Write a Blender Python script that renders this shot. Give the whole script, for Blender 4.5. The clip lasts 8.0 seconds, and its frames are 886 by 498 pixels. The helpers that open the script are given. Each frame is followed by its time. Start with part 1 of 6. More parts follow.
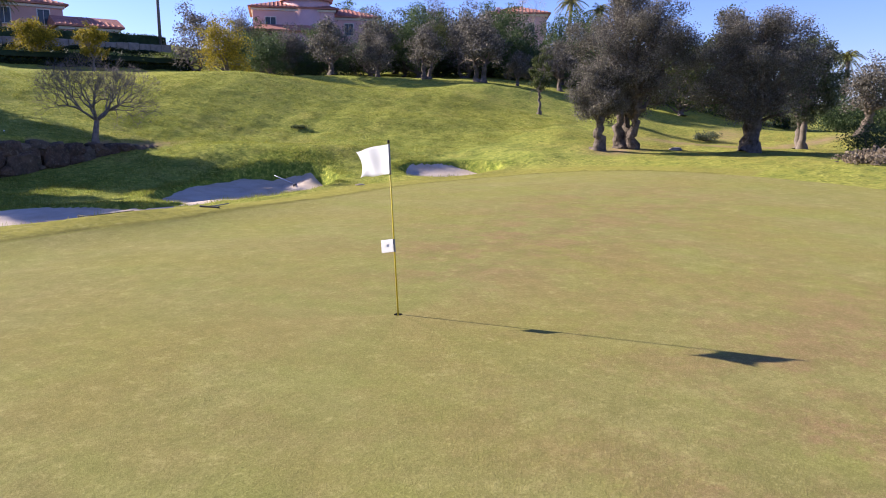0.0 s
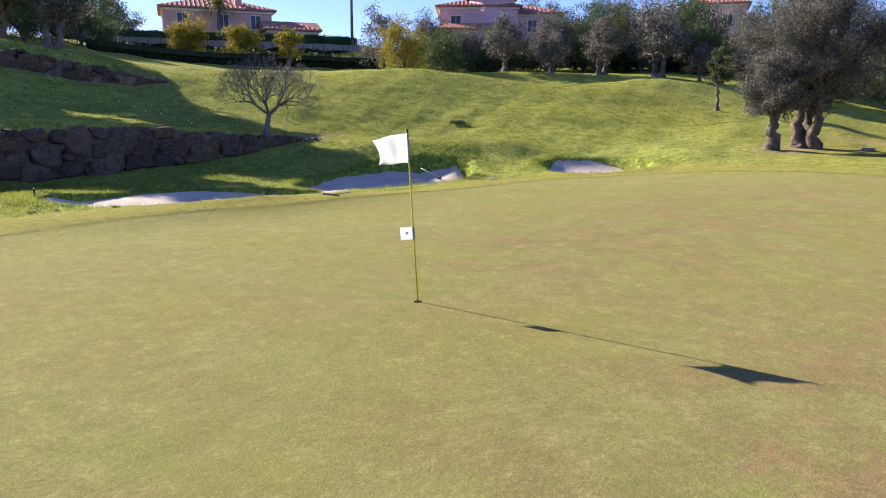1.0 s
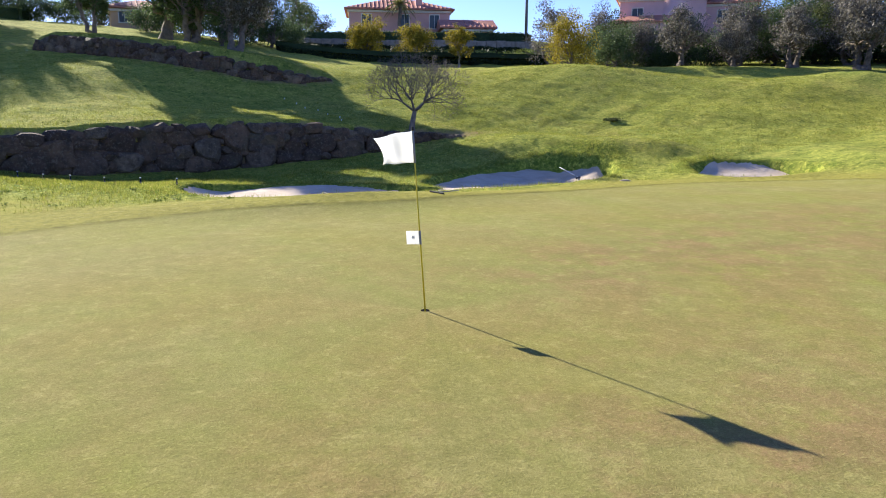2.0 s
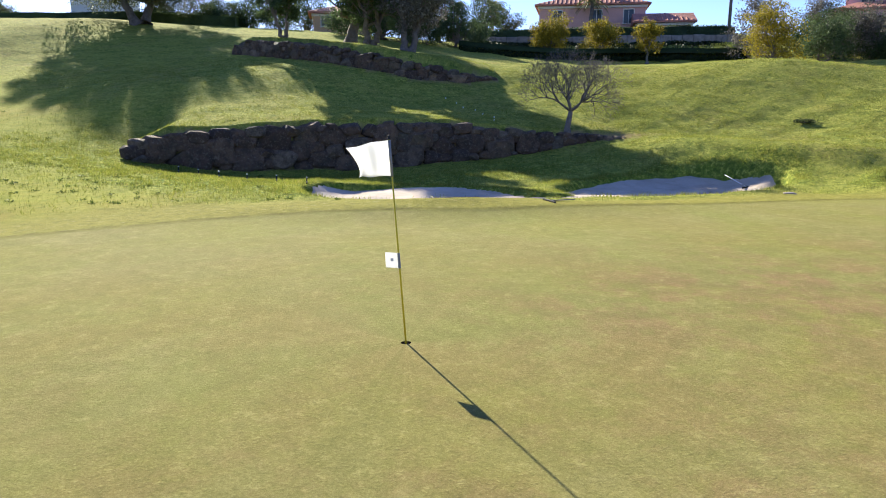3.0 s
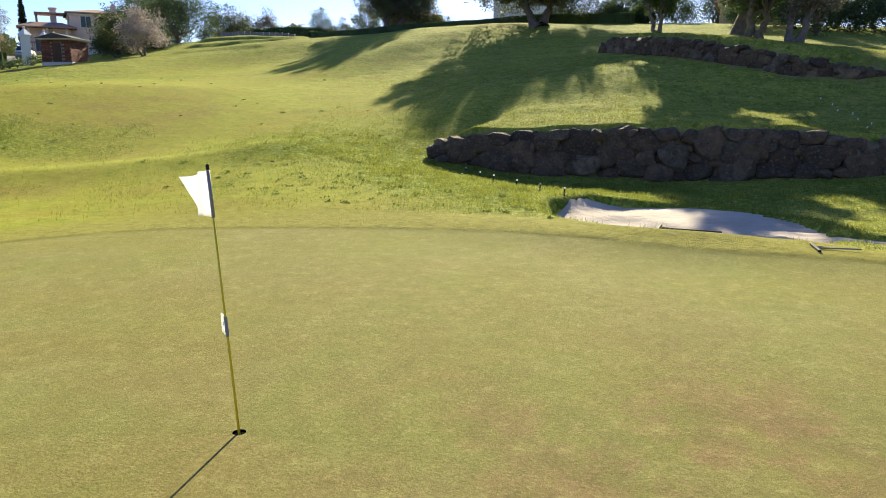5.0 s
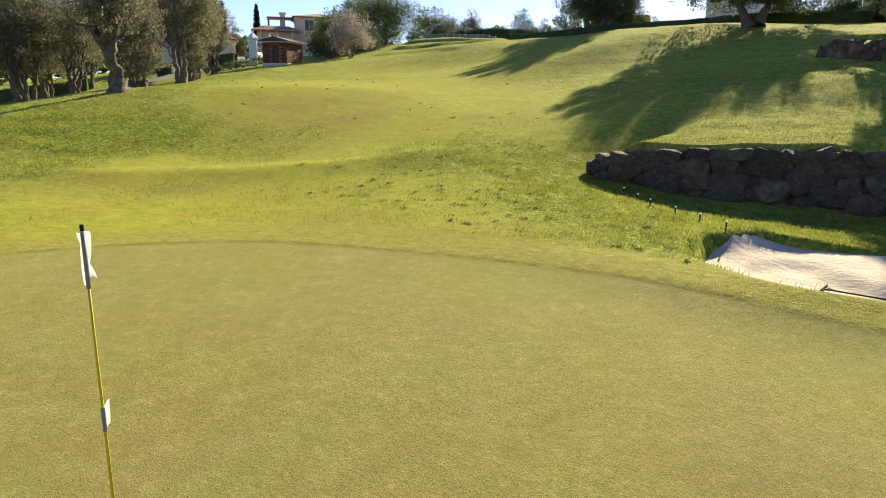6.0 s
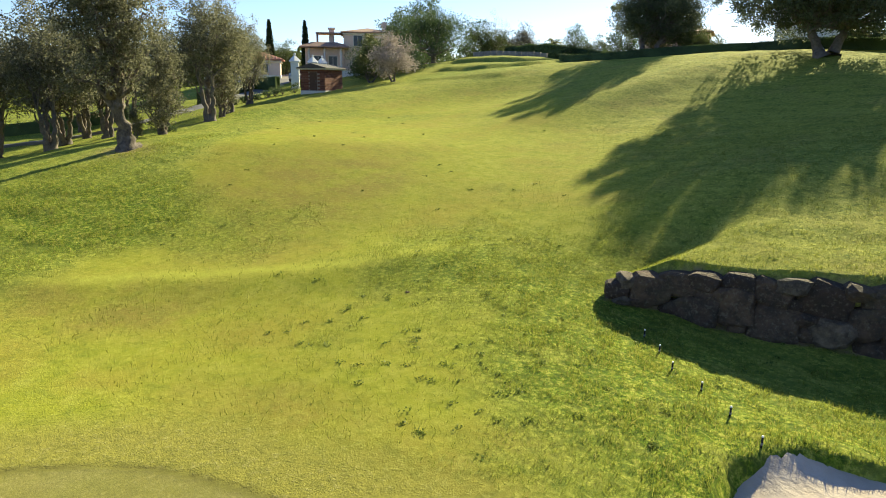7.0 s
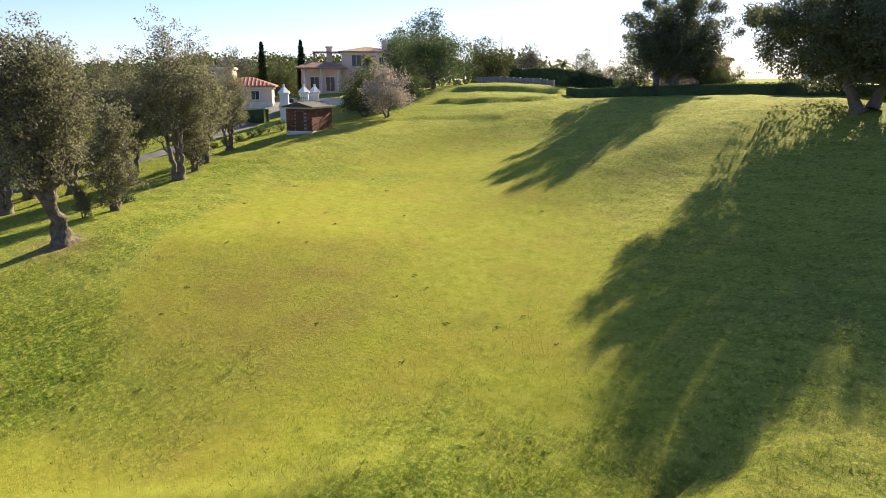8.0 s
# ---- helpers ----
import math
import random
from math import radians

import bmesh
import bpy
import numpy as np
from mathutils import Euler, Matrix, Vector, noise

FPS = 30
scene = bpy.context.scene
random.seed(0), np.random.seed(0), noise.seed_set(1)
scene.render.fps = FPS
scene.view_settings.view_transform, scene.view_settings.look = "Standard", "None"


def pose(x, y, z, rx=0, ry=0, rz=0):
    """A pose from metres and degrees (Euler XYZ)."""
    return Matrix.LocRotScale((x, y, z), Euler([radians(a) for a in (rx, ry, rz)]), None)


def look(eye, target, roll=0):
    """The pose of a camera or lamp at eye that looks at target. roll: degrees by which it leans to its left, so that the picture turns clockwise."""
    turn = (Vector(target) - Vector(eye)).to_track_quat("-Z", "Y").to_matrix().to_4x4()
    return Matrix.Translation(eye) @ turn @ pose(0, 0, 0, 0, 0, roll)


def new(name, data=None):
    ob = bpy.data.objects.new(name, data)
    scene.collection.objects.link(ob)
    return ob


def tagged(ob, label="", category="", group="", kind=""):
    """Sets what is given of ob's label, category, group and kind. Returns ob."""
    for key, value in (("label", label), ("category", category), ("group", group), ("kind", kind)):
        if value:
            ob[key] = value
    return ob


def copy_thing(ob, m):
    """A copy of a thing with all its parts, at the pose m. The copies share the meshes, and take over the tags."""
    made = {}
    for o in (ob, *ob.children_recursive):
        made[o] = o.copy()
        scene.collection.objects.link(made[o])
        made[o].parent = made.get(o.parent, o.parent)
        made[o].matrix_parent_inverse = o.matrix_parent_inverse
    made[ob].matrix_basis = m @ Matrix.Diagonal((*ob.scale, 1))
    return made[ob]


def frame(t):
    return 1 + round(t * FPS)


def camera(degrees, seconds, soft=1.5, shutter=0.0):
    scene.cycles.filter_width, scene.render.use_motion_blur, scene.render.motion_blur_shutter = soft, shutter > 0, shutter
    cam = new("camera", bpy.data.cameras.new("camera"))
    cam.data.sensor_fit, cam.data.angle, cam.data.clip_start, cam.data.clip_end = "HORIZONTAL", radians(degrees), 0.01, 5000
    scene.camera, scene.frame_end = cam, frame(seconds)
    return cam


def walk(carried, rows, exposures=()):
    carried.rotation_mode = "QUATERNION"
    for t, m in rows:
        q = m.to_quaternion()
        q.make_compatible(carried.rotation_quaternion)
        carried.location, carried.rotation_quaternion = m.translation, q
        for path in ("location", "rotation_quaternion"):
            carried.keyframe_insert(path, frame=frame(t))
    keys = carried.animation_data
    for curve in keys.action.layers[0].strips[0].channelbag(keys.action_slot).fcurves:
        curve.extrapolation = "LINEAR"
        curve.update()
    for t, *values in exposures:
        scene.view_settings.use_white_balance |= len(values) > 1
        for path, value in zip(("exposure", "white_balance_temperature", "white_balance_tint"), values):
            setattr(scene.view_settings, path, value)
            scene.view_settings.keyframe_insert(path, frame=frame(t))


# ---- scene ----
cam = camera(63.6, 8.0, soft=1.0)
PATH = [
    (0, (-6.352, -5.619, 2.479), (-4.801, -4.416, 2.096), 0.3),
    (0.5, (-5.694, -6.413, 2.425), (-4.325, -5.007, 2.038), 0.3),
    (1, (-4.903, -7.068, 2.4), (-3.728, -5.498, 2.007), 0.3),
    (1.5, (-3.935, -7.575, 2.387), (-2.97, -5.87, 1.989), 0.3),
    (2.8, (-0.824, -7.244, 2.458), (-0.518, -5.31, 2.049), 0.1),
    (3, (-0.318, -7.049, 2.474), (-0.124, -5.101, 2.064), 0.1),
    (3.5, (0.844, -6.419, 2.512), (0.756, -4.464, 2.1), -0.0),
    (4, (1.938, -5.758, 2.508), (1.565, -3.837, 2.094), -0.1),
    (4.5, (3.024, -4.893, 2.583), (2.359, -3.053, 2.167), -0.1),
    (5, (3.912, -3.874, 2.627), (2.99, -2.149, 2.208), -0.0),
    (5.2, (4.254, -3.43, 2.659), (3.231, -1.763, 2.237), 0.1),
    (6.3, (4.423, -0.382, 3.384), (2.982, 0.938, 2.956), 0.9),
    (6.5, (4.08, 0.577, 4.078), (2.612, 1.864, 3.645), 0.6),
    (7, (2.816, 2.93, 6.101), (1.333, 4.198, 5.661), 0.5),
    (7.5, (1.104, 5.407, 8.163), (-0.391, 6.657, 7.714), 0.3),
    (8, (-0.922, 8.188, 10.381), (-2.427, 9.422, 9.918), 0.1),
]
# seconds, stops, kelvin, tint
LOOK = (
    (0.0, 1.38, 5520, 31), (1.5, 1.50, 5530, 22), (3.0, 1.50, 5600, 17), (4.0, 1.43, 5800, 13),
    (5.0, 1.38, 6100, 12), (6.5, 1.35, 6750, 5), (7.0, 1.44, 6600, 1), (7.5, 1.64, 6400, 2), (8.0, 1.48, 6600, 13),
)
walk(cam, [(t, look(eye, target, roll)) for t, eye, target, roll in PATH], LOOK)

# ---- light ----
SUN_DIR = Vector((-1.21, 3.57, 1.75)).normalized()
world = bpy.data.worlds.new("world")
scene.world = world
world.use_nodes = True
wn = world.node_tree
sky = wn.nodes.new("ShaderNodeTexSky")
sky.sky_type = "NISHITA"
sky.sun_disc = False
sky.sun_elevation = math.asin(SUN_DIR.z)
sky.sun_rotation = math.atan2(SUN_DIR.x, SUN_DIR.y) % (2 * math.pi)
sky.air_density, sky.dust_density, sky.ozone_density = 0.9, 0.2, 3.0
tint = wn.nodes.new("ShaderNodeVectorMath")
tint.operation = "MULTIPLY"
tint.inputs[1].default_value = (0.93, 0.94, 1.18)
wn.links.new(sky.outputs["Color"], tint.inputs[0])
wn.links.new(tint.outputs["Vector"], wn.nodes["Background"].inputs["Color"])
wn.nodes["Background"].inputs["Strength"].default_value = 0.06
sun_data = bpy.data.lights.new("sun", "SUN")
sun_data.energy, sun_data.angle, sun_data.color = 5.0, radians(0.53), (1.0, 0.885, 0.58)
sun = new("sun", sun_data)
sun.matrix_world = look(SUN_DIR * 100, (0, 0, 0))


# ---- materials ----
def mat(name, rough=0.8, metal=0.0):
    m = bpy.data.materials.new(name)
    m.use_nodes = True
    nt = m.node_tree
    bsdf = nt.nodes["Principled BSDF"]
    bsdf.inputs["Roughness"].default_value = rough
    bsdf.inputs["Metallic"].default_value = metal
    bsdf.inputs["Specular IOR Level"].default_value = 0.25
    return m, nt, bsdf


def node(nt, kind, **values):
    n = nt.nodes.new("ShaderNode" + kind)
    for key, value in values.items():
        if key in n.inputs:
            n.inputs[key].default_value = value
    return n


def noise_tex(nt, coord, scale, detail=4.0, rough=0.55, stretch=None):
    n = node(nt, "TexNoise", Scale=scale, Detail=detail, Roughness=rough)
    if stretch:
        mp = nt.nodes.new("ShaderNodeMapping")
        mp.inputs["Scale"].default_value = stretch
        nt.links.new(coord, mp.inputs["Vector"])
        coord = mp.outputs["Vector"]
    nt.links.new(coord, n.inputs["Vector"])
    return n.outputs["Fac"]


def ramp(nt, fac, *stops):
    r = nt.nodes.new("ShaderNodeValToRGB")
    el = r.color_ramp.elements
    while len(el) < len(stops):
        el.new(0.5)
    for e, (pos, col) in zip(el, stops):
        e.position = pos
        e.color = (*col, 1.0) if len(col) == 3 else col
    nt.links.new(fac, r.inputs["Fac"])
    return r.outputs["Color"]


def grey(v):
    return (v, v, v)


def mix(nt, fac, a, b, blend="MIX"):
    n = nt.nodes.new("ShaderNodeMix")
    n.data_type, n.blend_type = "RGBA", blend
    ins = [s for s in n.inputs if s.type == "RGBA"]
    for sock, value in ((n.inputs[0], fac), (ins[0], a), (ins[1], b)):
        if isinstance(value, bpy.types.NodeSocket):
            nt.links.new(value, sock)
        else:
            sock.default_value = value if isinstance(value, (int, float)) else (*value, 1.0)
    return [s for s in n.outputs if s.type == "RGBA"][0]


def bump(nt, bsdf, height, strength, distance):
    b = node(nt, "Bump", Strength=strength, Distance=distance)
    nt.links.new(height, b.inputs["Height"])
    nt.links.new(b.outputs["Normal"], bsdf.inputs["Normal"])
    return b


def attr(nt, name):
    a = nt.nodes.new("ShaderNodeAttribute")
    a.attribute_name = name
    return a.outputs["Fac"]


def where(nt):
    return nt.nodes.new("ShaderNodeNewGeometry").outputs["Position"]


def maths(nt, op, a, b):
    n = nt.nodes.new("ShaderNodeMath")
    n.operation = op
    for sock, value in zip(n.inputs, (a, b)):
        if isinstance(value, bpy.types.NodeSocket):
            nt.links.new(value, sock)
        else:
            sock.default_value = value
    return n.outputs[0]


def make_turf():
    m, nt, bsdf = mat("turf", 0.95)
    bsdf.inputs["Specular IOR Level"].default_value = 0.04
    bsdf.inputs["Sheen Weight"].default_value = 0.06
    bsdf.inputs["Sheen Roughness"].default_value = 0.45
    bsdf.inputs["Sheen Tint"].default_value = (0.85, 0.82, 0.22, 1)
    p = where(nt)
    fine = noise_tex(nt, p, 28.0, 5.0, 0.7)
    mid = noise_tex(nt, p, 1.7, 5.0, 0.62)
    broad = noise_tex(nt, p, 0.32, 4.0, 0.6)
    huge = noise_tex(nt, p, 0.07, 3.0, 0.5)
    tuft = noise_tex(nt, p, 6.5, 4.0, 0.7)
    mown = attr(nt, "mown")
    coarse = maths(nt, "SUBTRACT", 1.0, maths(nt, "MULTIPLY", mown, 0.75))
    # putting green: close-mown, yellowish, with worn reddish patches and pale seed heads
    grain = noise_tex(nt, p, 55.0, 4.0, 0.8)
    speck = noise_tex(nt, p, 19.0, 5.0, 0.8)
    streak = noise_tex(nt, p, 4.0, 7.0, 0.78)
    patch = noise_tex(nt, p, 0.9, 6.0, 0.7)
    green = ramp(nt, patch, (0.30, (0.180, 0.180, 0.052)), (0.5, (0.220, 0.207, 0.069)), (0.70, (0.268, 0.246, 0.092)))
    cast = noise_tex(nt, p, 0.38, 5.0, 0.6, (1.0, 0.55, 1.0))
    green = mix(nt, ramp(nt, cast, (0.44, grey(0.0)), (0.66, grey(0.42))), green, (0.232, 0.190, 0.070))
    green = mix(nt, ramp(nt, cast, (0.36, grey(0.6)), (0.50, grey(0.0))), green, (0.205, 0.220, 0.050))
    green = mix(nt, ramp(nt, broad, (0.42, grey(0.0)), (0.62, grey(0.65))), green, (0.215, 0.208, 0.043))
    worn = noise_tex(nt, p, 0.62, 7.0, 0.72)
    dry = attr(nt, "dry")
    green = mix(nt, maths(nt, "MULTIPLY", ramp(nt, worn, (0.44, grey(0.05)), (0.57, grey(0.9))), dry), green, (0.240, 0.148, 0.080))
    green = mix(nt, maths(nt, "MULTIPLY", ramp(nt, mid, (0.38, grey(0.4)), (0.56, grey(0.0))), dry), green, (0.135, 0.125, 0.045))
    green = mix(nt, ramp(nt, streak, (0.36, grey(0.4)), (0.49, grey(0.0))), green, (0.135, 0.132, 0.040))
    green = mix(nt, ramp(nt, streak, (0.54, grey(0.0)), (0.68, grey(0.55))), green, (0.36, 0.325, 0.122))
    green = mix(nt, ramp(nt, speck, (0.40, grey(0.28)), (0.50, grey(0.0))), green, (0.125, 0.120, 0.033))
    green = mix(nt, ramp(nt, speck, (0.54, grey(0.0)), (0.64, grey(0.3))), green, (0.36, 0.325, 0.113))
    green = mix(nt, ramp(nt, grain, (0.36, grey(0.4)), (0.49, grey(0.0))), green, (0.095, 0.088, 0.022))
    green = mix(nt, ramp(nt, grain, (0.55, grey(0.0)), (0.68, grey(0.42))), green, (0.40, 0.36, 0.135))
    # fairway and rough
    fair = ramp(nt, mid, (0.28, (0.168, 0.212, 0.038)), (0.5, (0.250, 0.284, 0.050)), (0.74, (0.340, 0.340, 0.080)))
    fair = mix(nt, ramp(nt, huge, (0.40, grey(0.0)), (0.62, grey(0.6))), fair, (0.320, 0.305, 0.042))
    fair = mix(nt, ramp(nt, broad, (0.50, grey(0.0)), (0.68, grey(0.6))), fair, (0.300, 0.245, 0.072))
    smooth = ramp(nt, mid, (0.3, (0.215, 0.240, 0.022)), (0.5, (0.275, 0.285, 0.029)), (0.72, (0.330, 0.325, 0.052)))
    smooth = mix(nt, ramp(nt, broad, (0.46, grey(0.0)), (0.66, grey(0.6))), smooth, (0.285, 0.228, 0.036))
    fair = mix(nt, mown, fair, smooth)
    brown = maths(nt, "MULTIPLY", ramp(nt, noise_tex(nt, p, 0.5, 6.0, 0.65), (0.36, grey(0.25)), (0.6, grey(1.0))), attr(nt, "brown"))
    fair = mix(nt, brown, fair, (0.235, 0.188, 0.040))
    lush = ramp(nt, tuft, (0.38, (0.050, 0.100, 0.012)), (0.50, (0.168, 0.245, 0.020)), (0.66, (0.290, 0.345, 0.030)))
    fair = mix(nt, attr(nt, "lush"), fair, lush)
    tall = ramp(nt, noise_tex(nt, p, 3.4, 6.0, 0.75), (0.38, grey(0.9)), (0.49, grey(0.0)))
    fair = mix(nt, maths(nt, "MULTIPLY", tall, coarse), fair, (0.082, 0.122, 0.020))
    fair = mix(nt, maths(nt, "MULTIPLY", ramp(nt, tuft, (0.51, grey(0.0)), (0.63, grey(0.9))), coarse), fair, (0.46, 0.455, 0.085))
    fair = mix(nt, maths(nt, "MULTIPLY", ramp(nt, fine, (0.36, grey(0.75)), (0.5, grey(0.0))), coarse), fair, (0.078, 0.108, 0.022))
    # swells of the rough: shaded lows and sunlit highs painted into the colour
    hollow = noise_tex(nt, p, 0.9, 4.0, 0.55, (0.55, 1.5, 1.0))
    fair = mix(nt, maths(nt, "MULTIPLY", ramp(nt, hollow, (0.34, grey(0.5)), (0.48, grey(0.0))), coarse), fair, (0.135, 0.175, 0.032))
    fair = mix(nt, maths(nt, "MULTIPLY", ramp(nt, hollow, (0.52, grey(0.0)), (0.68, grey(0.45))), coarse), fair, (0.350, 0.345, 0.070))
    # the apron round the green
    apron = mix(nt, ramp(nt, streak, (0.40, grey(0.7)), (0.55, grey(0.0))), (0.272, 0.250, 0.050), (0.165, 0.160, 0.034))
    apron = mix(nt, ramp(nt, tuft, (0.54, grey(0.0)), (0.68, grey(0.6))), apron, (0.37, 0.335, 0.12))
    fair = mix(nt, attr(nt, "apron"), fair, apron)
    # grazing light on the fold's crest, painted as a pale yellow line
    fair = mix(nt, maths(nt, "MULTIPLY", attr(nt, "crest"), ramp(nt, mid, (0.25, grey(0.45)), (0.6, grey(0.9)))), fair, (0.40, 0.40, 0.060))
    fair = mix(nt, maths(nt, "MULTIPLY", attr(nt, "bare"), ramp(nt, mid, (0.36, grey(0.35)), (0.56, grey(1.0)))), fair, (0.31, 0.21, 0.125))
    col = mix(nt, attr(nt, "green"), fair, green)
    line = maths(nt, "MULTIPLY", attr(nt, "edge"), ramp(nt, mid, (0.30, grey(0.25)), (0.6, grey(0.85))))
    col = mix(nt, line, col, (0.105, 0.095, 0.030))
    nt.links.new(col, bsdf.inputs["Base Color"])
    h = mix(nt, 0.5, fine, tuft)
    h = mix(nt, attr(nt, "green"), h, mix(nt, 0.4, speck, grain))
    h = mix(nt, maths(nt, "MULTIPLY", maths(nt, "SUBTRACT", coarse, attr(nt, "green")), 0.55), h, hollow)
    b = bump(nt, bsdf, h, 0.8, 0.05)
    thick = maths(nt, "MULTIPLY", maths(nt, "SUBTRACT", coarse, attr(nt, "green")), 0.2)
    nt.links.new(maths(nt, "ADD", maths(nt, "MAXIMUM", thick, 0.0), 0.022), b.inputs["Distance"])
    return m


TURF = make_turf()


def make_sand():
    m, nt, bsdf = mat("bunker_sand", 0.9)
    p = where(nt)
    col = ramp(nt, noise_tex(nt, p, 1.3, 5.0, 0.6), (0.3, (0.43, 0.345, 0.270)), (0.55, (0.56, 0.465, 0.370)), (0.75, (0.63, 0.54, 0.445)))
    col = mix(nt, ramp(nt, noise_tex(nt, p, 60.0, 3.0, 0.7), (0.35, grey(0.0)), (0.7, grey(0.35))), col, (0.36, 0.28, 0.21))
    nt.links.new(col, bsdf.inputs["Base Color"])
    rake = mix(nt, 0.5, noise_tex(nt, p, 3.2, 4.0, 0.6, (1.0, 2.2, 1.0)), noise_tex(nt, p, 7.0, 5.0, 0.65))
    bump(nt, bsdf, rake, 0.55, 0.08)
    return m


SAND = make_sand()


def plain(name, base, rough=0.7, spread=0.18, scale=6.0, rel=0.3, depth=0.01, metal=0.0, fine=40.0):
    """A surface of one colour with mottling and fine relief."""
    m, nt, bsdf = mat(name, rough, metal)
    p = where(nt)
    lo, hi = [c * (1 - spread) for c in base], [min(1.0, c * (1 + spread)) for c in base]
    col = ramp(nt, noise_tex(nt, p, scale, 5.0, 0.6), (0.3, lo), (0.7, hi))
    col = mix(nt, ramp(nt, noise_tex(nt, p, fine, 3.0, 0.6), (0.4, grey(0.0)), (0.75, grey(0.25))), col, [c * 0.6 for c in base])
    nt.links.new(col, bsdf.inputs["Base Color"])
    if rel:
        bump(nt, bsdf, noise_tex(nt, p, fine, 4.0, 0.6), rel, depth)
    return m


def make_rock():
    m, nt, bsdf = mat("wall_rock", 0.88)
    p = where(nt)
    info = nt.nodes.new("ShaderNodeObjectInfo")
    tone = ramp(nt, info.outputs["Random"], (0.0, (0.080, 0.050, 0.036)), (0.3, (0.130, 0.082, 0.054)), (0.6, (0.19, 0.118, 0.072)), (0.82, (0.150, 0.122, 0.088)), (1.0, (0.32, 0.215, 0.132)))
    col = mix(nt, ramp(nt, noise_tex(nt, p, 3.0, 6.0, 0.7), (0.38, grey(0.0)), (0.62, grey(0.8))), tone, (0.055, 0.042, 0.032))
    col = mix(nt, ramp(nt, noise_tex(nt, p, 11.0, 5.0, 0.72), (0.53, grey(0.0)), (0.70, grey(0.6))), col, (0.30, 0.25, 0.175))
    col = mix(nt, ramp(nt, noise_tex(nt, p, 1.1, 4.0, 0.6), (0.55, grey(0.0)), (0.72, grey(0.45))), col, (0.11, 0.10, 0.055))
    nt.links.new(col, bsdf.inputs["Base Color"])
    bump(nt, bsdf, noise_tex(nt, p, 5.0, 8.0, 0.72), 1.0, 0.16)
    return m


ROCK = make_rock()


def leafy(name, dark, light, dry=None, translucent=0.35, rough=0.55):
    """Two-sided leaf: gloss and light shining through, varied leaf by leaf."""
    m, nt, bsdf = mat(name, rough)
    bsdf.inputs["Specular IOR Level"].default_value = 0.1
    rnd = nt.nodes.new("ShaderNodeNewGeometry").outputs["Random Per Island"]
    stops = [(0.0, dark), (0.75, light)] + ([(0.97, dry)] if dry else [])
    col = ramp(nt, rnd, *stops)
    col = mix(nt, ramp(nt, noise_tex(nt, where(nt), 0.9, 3.0, 0.5), (0.35, grey(0.0)), (0.7, grey(0.45))), col, [c * 0.6 for c in dark])
    nt.links.new(col, bsdf.inputs["Base Color"])
    tr = nt.nodes.new("ShaderNodeBsdfTranslucent")
    nt.links.new(col, tr.inputs["Color"])
    sh = nt.nodes.new("ShaderNodeMixShader")
    sh.inputs[0].default_value = translucent
    nt.links.new(bsdf.outputs[0], sh.inputs[1])
    nt.links.new(tr.outputs[0], sh.inputs[2])
    nt.links.new(sh.outputs[0], nt.nodes["Material Output"].inputs["Surface"])
    return m


BLADE = leafy("grass_blade", (0.138, 0.172, 0.028), (0.305, 0.325, 0.046), (0.42, 0.37, 0.11), 0.5, 0.7)
OLIVE_LEAF = leafy("olive_leaf", (0.075, 0.072, 0.060), (0.20, 0.185, 0.155), (0.33, 0.30, 0.25), 0.28)
LANE_LEAF = leafy("lane_olive_leaf", (0.095, 0.10, 0.058), (0.23, 0.22, 0.135), (0.32, 0.30, 0.21), 0.5)
CAROB_LEAF = leafy("carob_leaf", (0.070, 0.088, 0.052), (0.165, 0.185, 0.105), None, 0.4)
DARK_LEAF = leafy("dark_leaf", (0.044, 0.072, 0.032), (0.115, 0.160, 0.065), None, 0.4)
MID_LEAF = leafy("mid_leaf", (0.045, 0.062, 0.022), (0.115, 0.135, 0.048), None, 0.35)
LIGHT_LEAF = leafy("light_leaf", (0.09, 0.13, 0.025), (0.22, 0.26, 0.06), None, 0.4)
MIMOSA_LEAF = leafy("mimosa_bloom", (0.13, 0.125, 0.02), (0.42, 0.33, 0.025), (0.52, 0.42, 0.04), 0.35)
BLOSSOM_LEAF = leafy("blossom", (0.22, 0.19, 0.15), (0.52, 0.44, 0.40), (0.60, 0.52, 0.50), 0.35)
CYPRESS_LEAF = leafy("cypress_leaf", (0.016, 0.03, 0.012), (0.04, 0.06, 0.022), None, 0.1)
PALM_LEAF = leafy("palm_leaf", (0.10, 0.12, 0.03), (0.26, 0.25, 0.08), (0.36, 0.28, 0.12), 0.3)
DRY_LEAF = leafy("dry_stalk", (0.17, 0.13, 0.09), (0.30, 0.25, 0.18), None, 0.3)
BARK = plain("bark", (0.15, 0.125, 0.105), 0.9, 0.35, 5.0, 0.9, 0.03, 0.0, 18.0)
PALE_BARK = plain("pale_bark", (0.145, 0.118, 0.095), 0.9, 0.6, 4.0, 1.0, 0.14, 0.0, 9.0)
GREY_BARK = plain("grey_bark", (0.20, 0.185, 0.165), 0.9, 0.25, 6.0, 0.6, 0.015, 0.0, 22.0)
FIG_BARK = plain("fig_bark", (0.165, 0.142, 0.122), 0.9, 0.3, 6.0, 0.6, 0.015, 0.0, 22.0)
YELLOW = plain("yellow_paint", (0.62, 0.48, 0.03), 0.35, 0.05, 8.0, 0.1, 0.001)
BLACK = plain("black_plastic", (0.02, 0.02, 0.022), 0.75, 0.1, 8.0, 0.1, 0.001)
WHITE = plain("white_plastic", (0.78, 0.78, 0.77), 0.5, 0.04, 8.0, 0.1, 0.001)
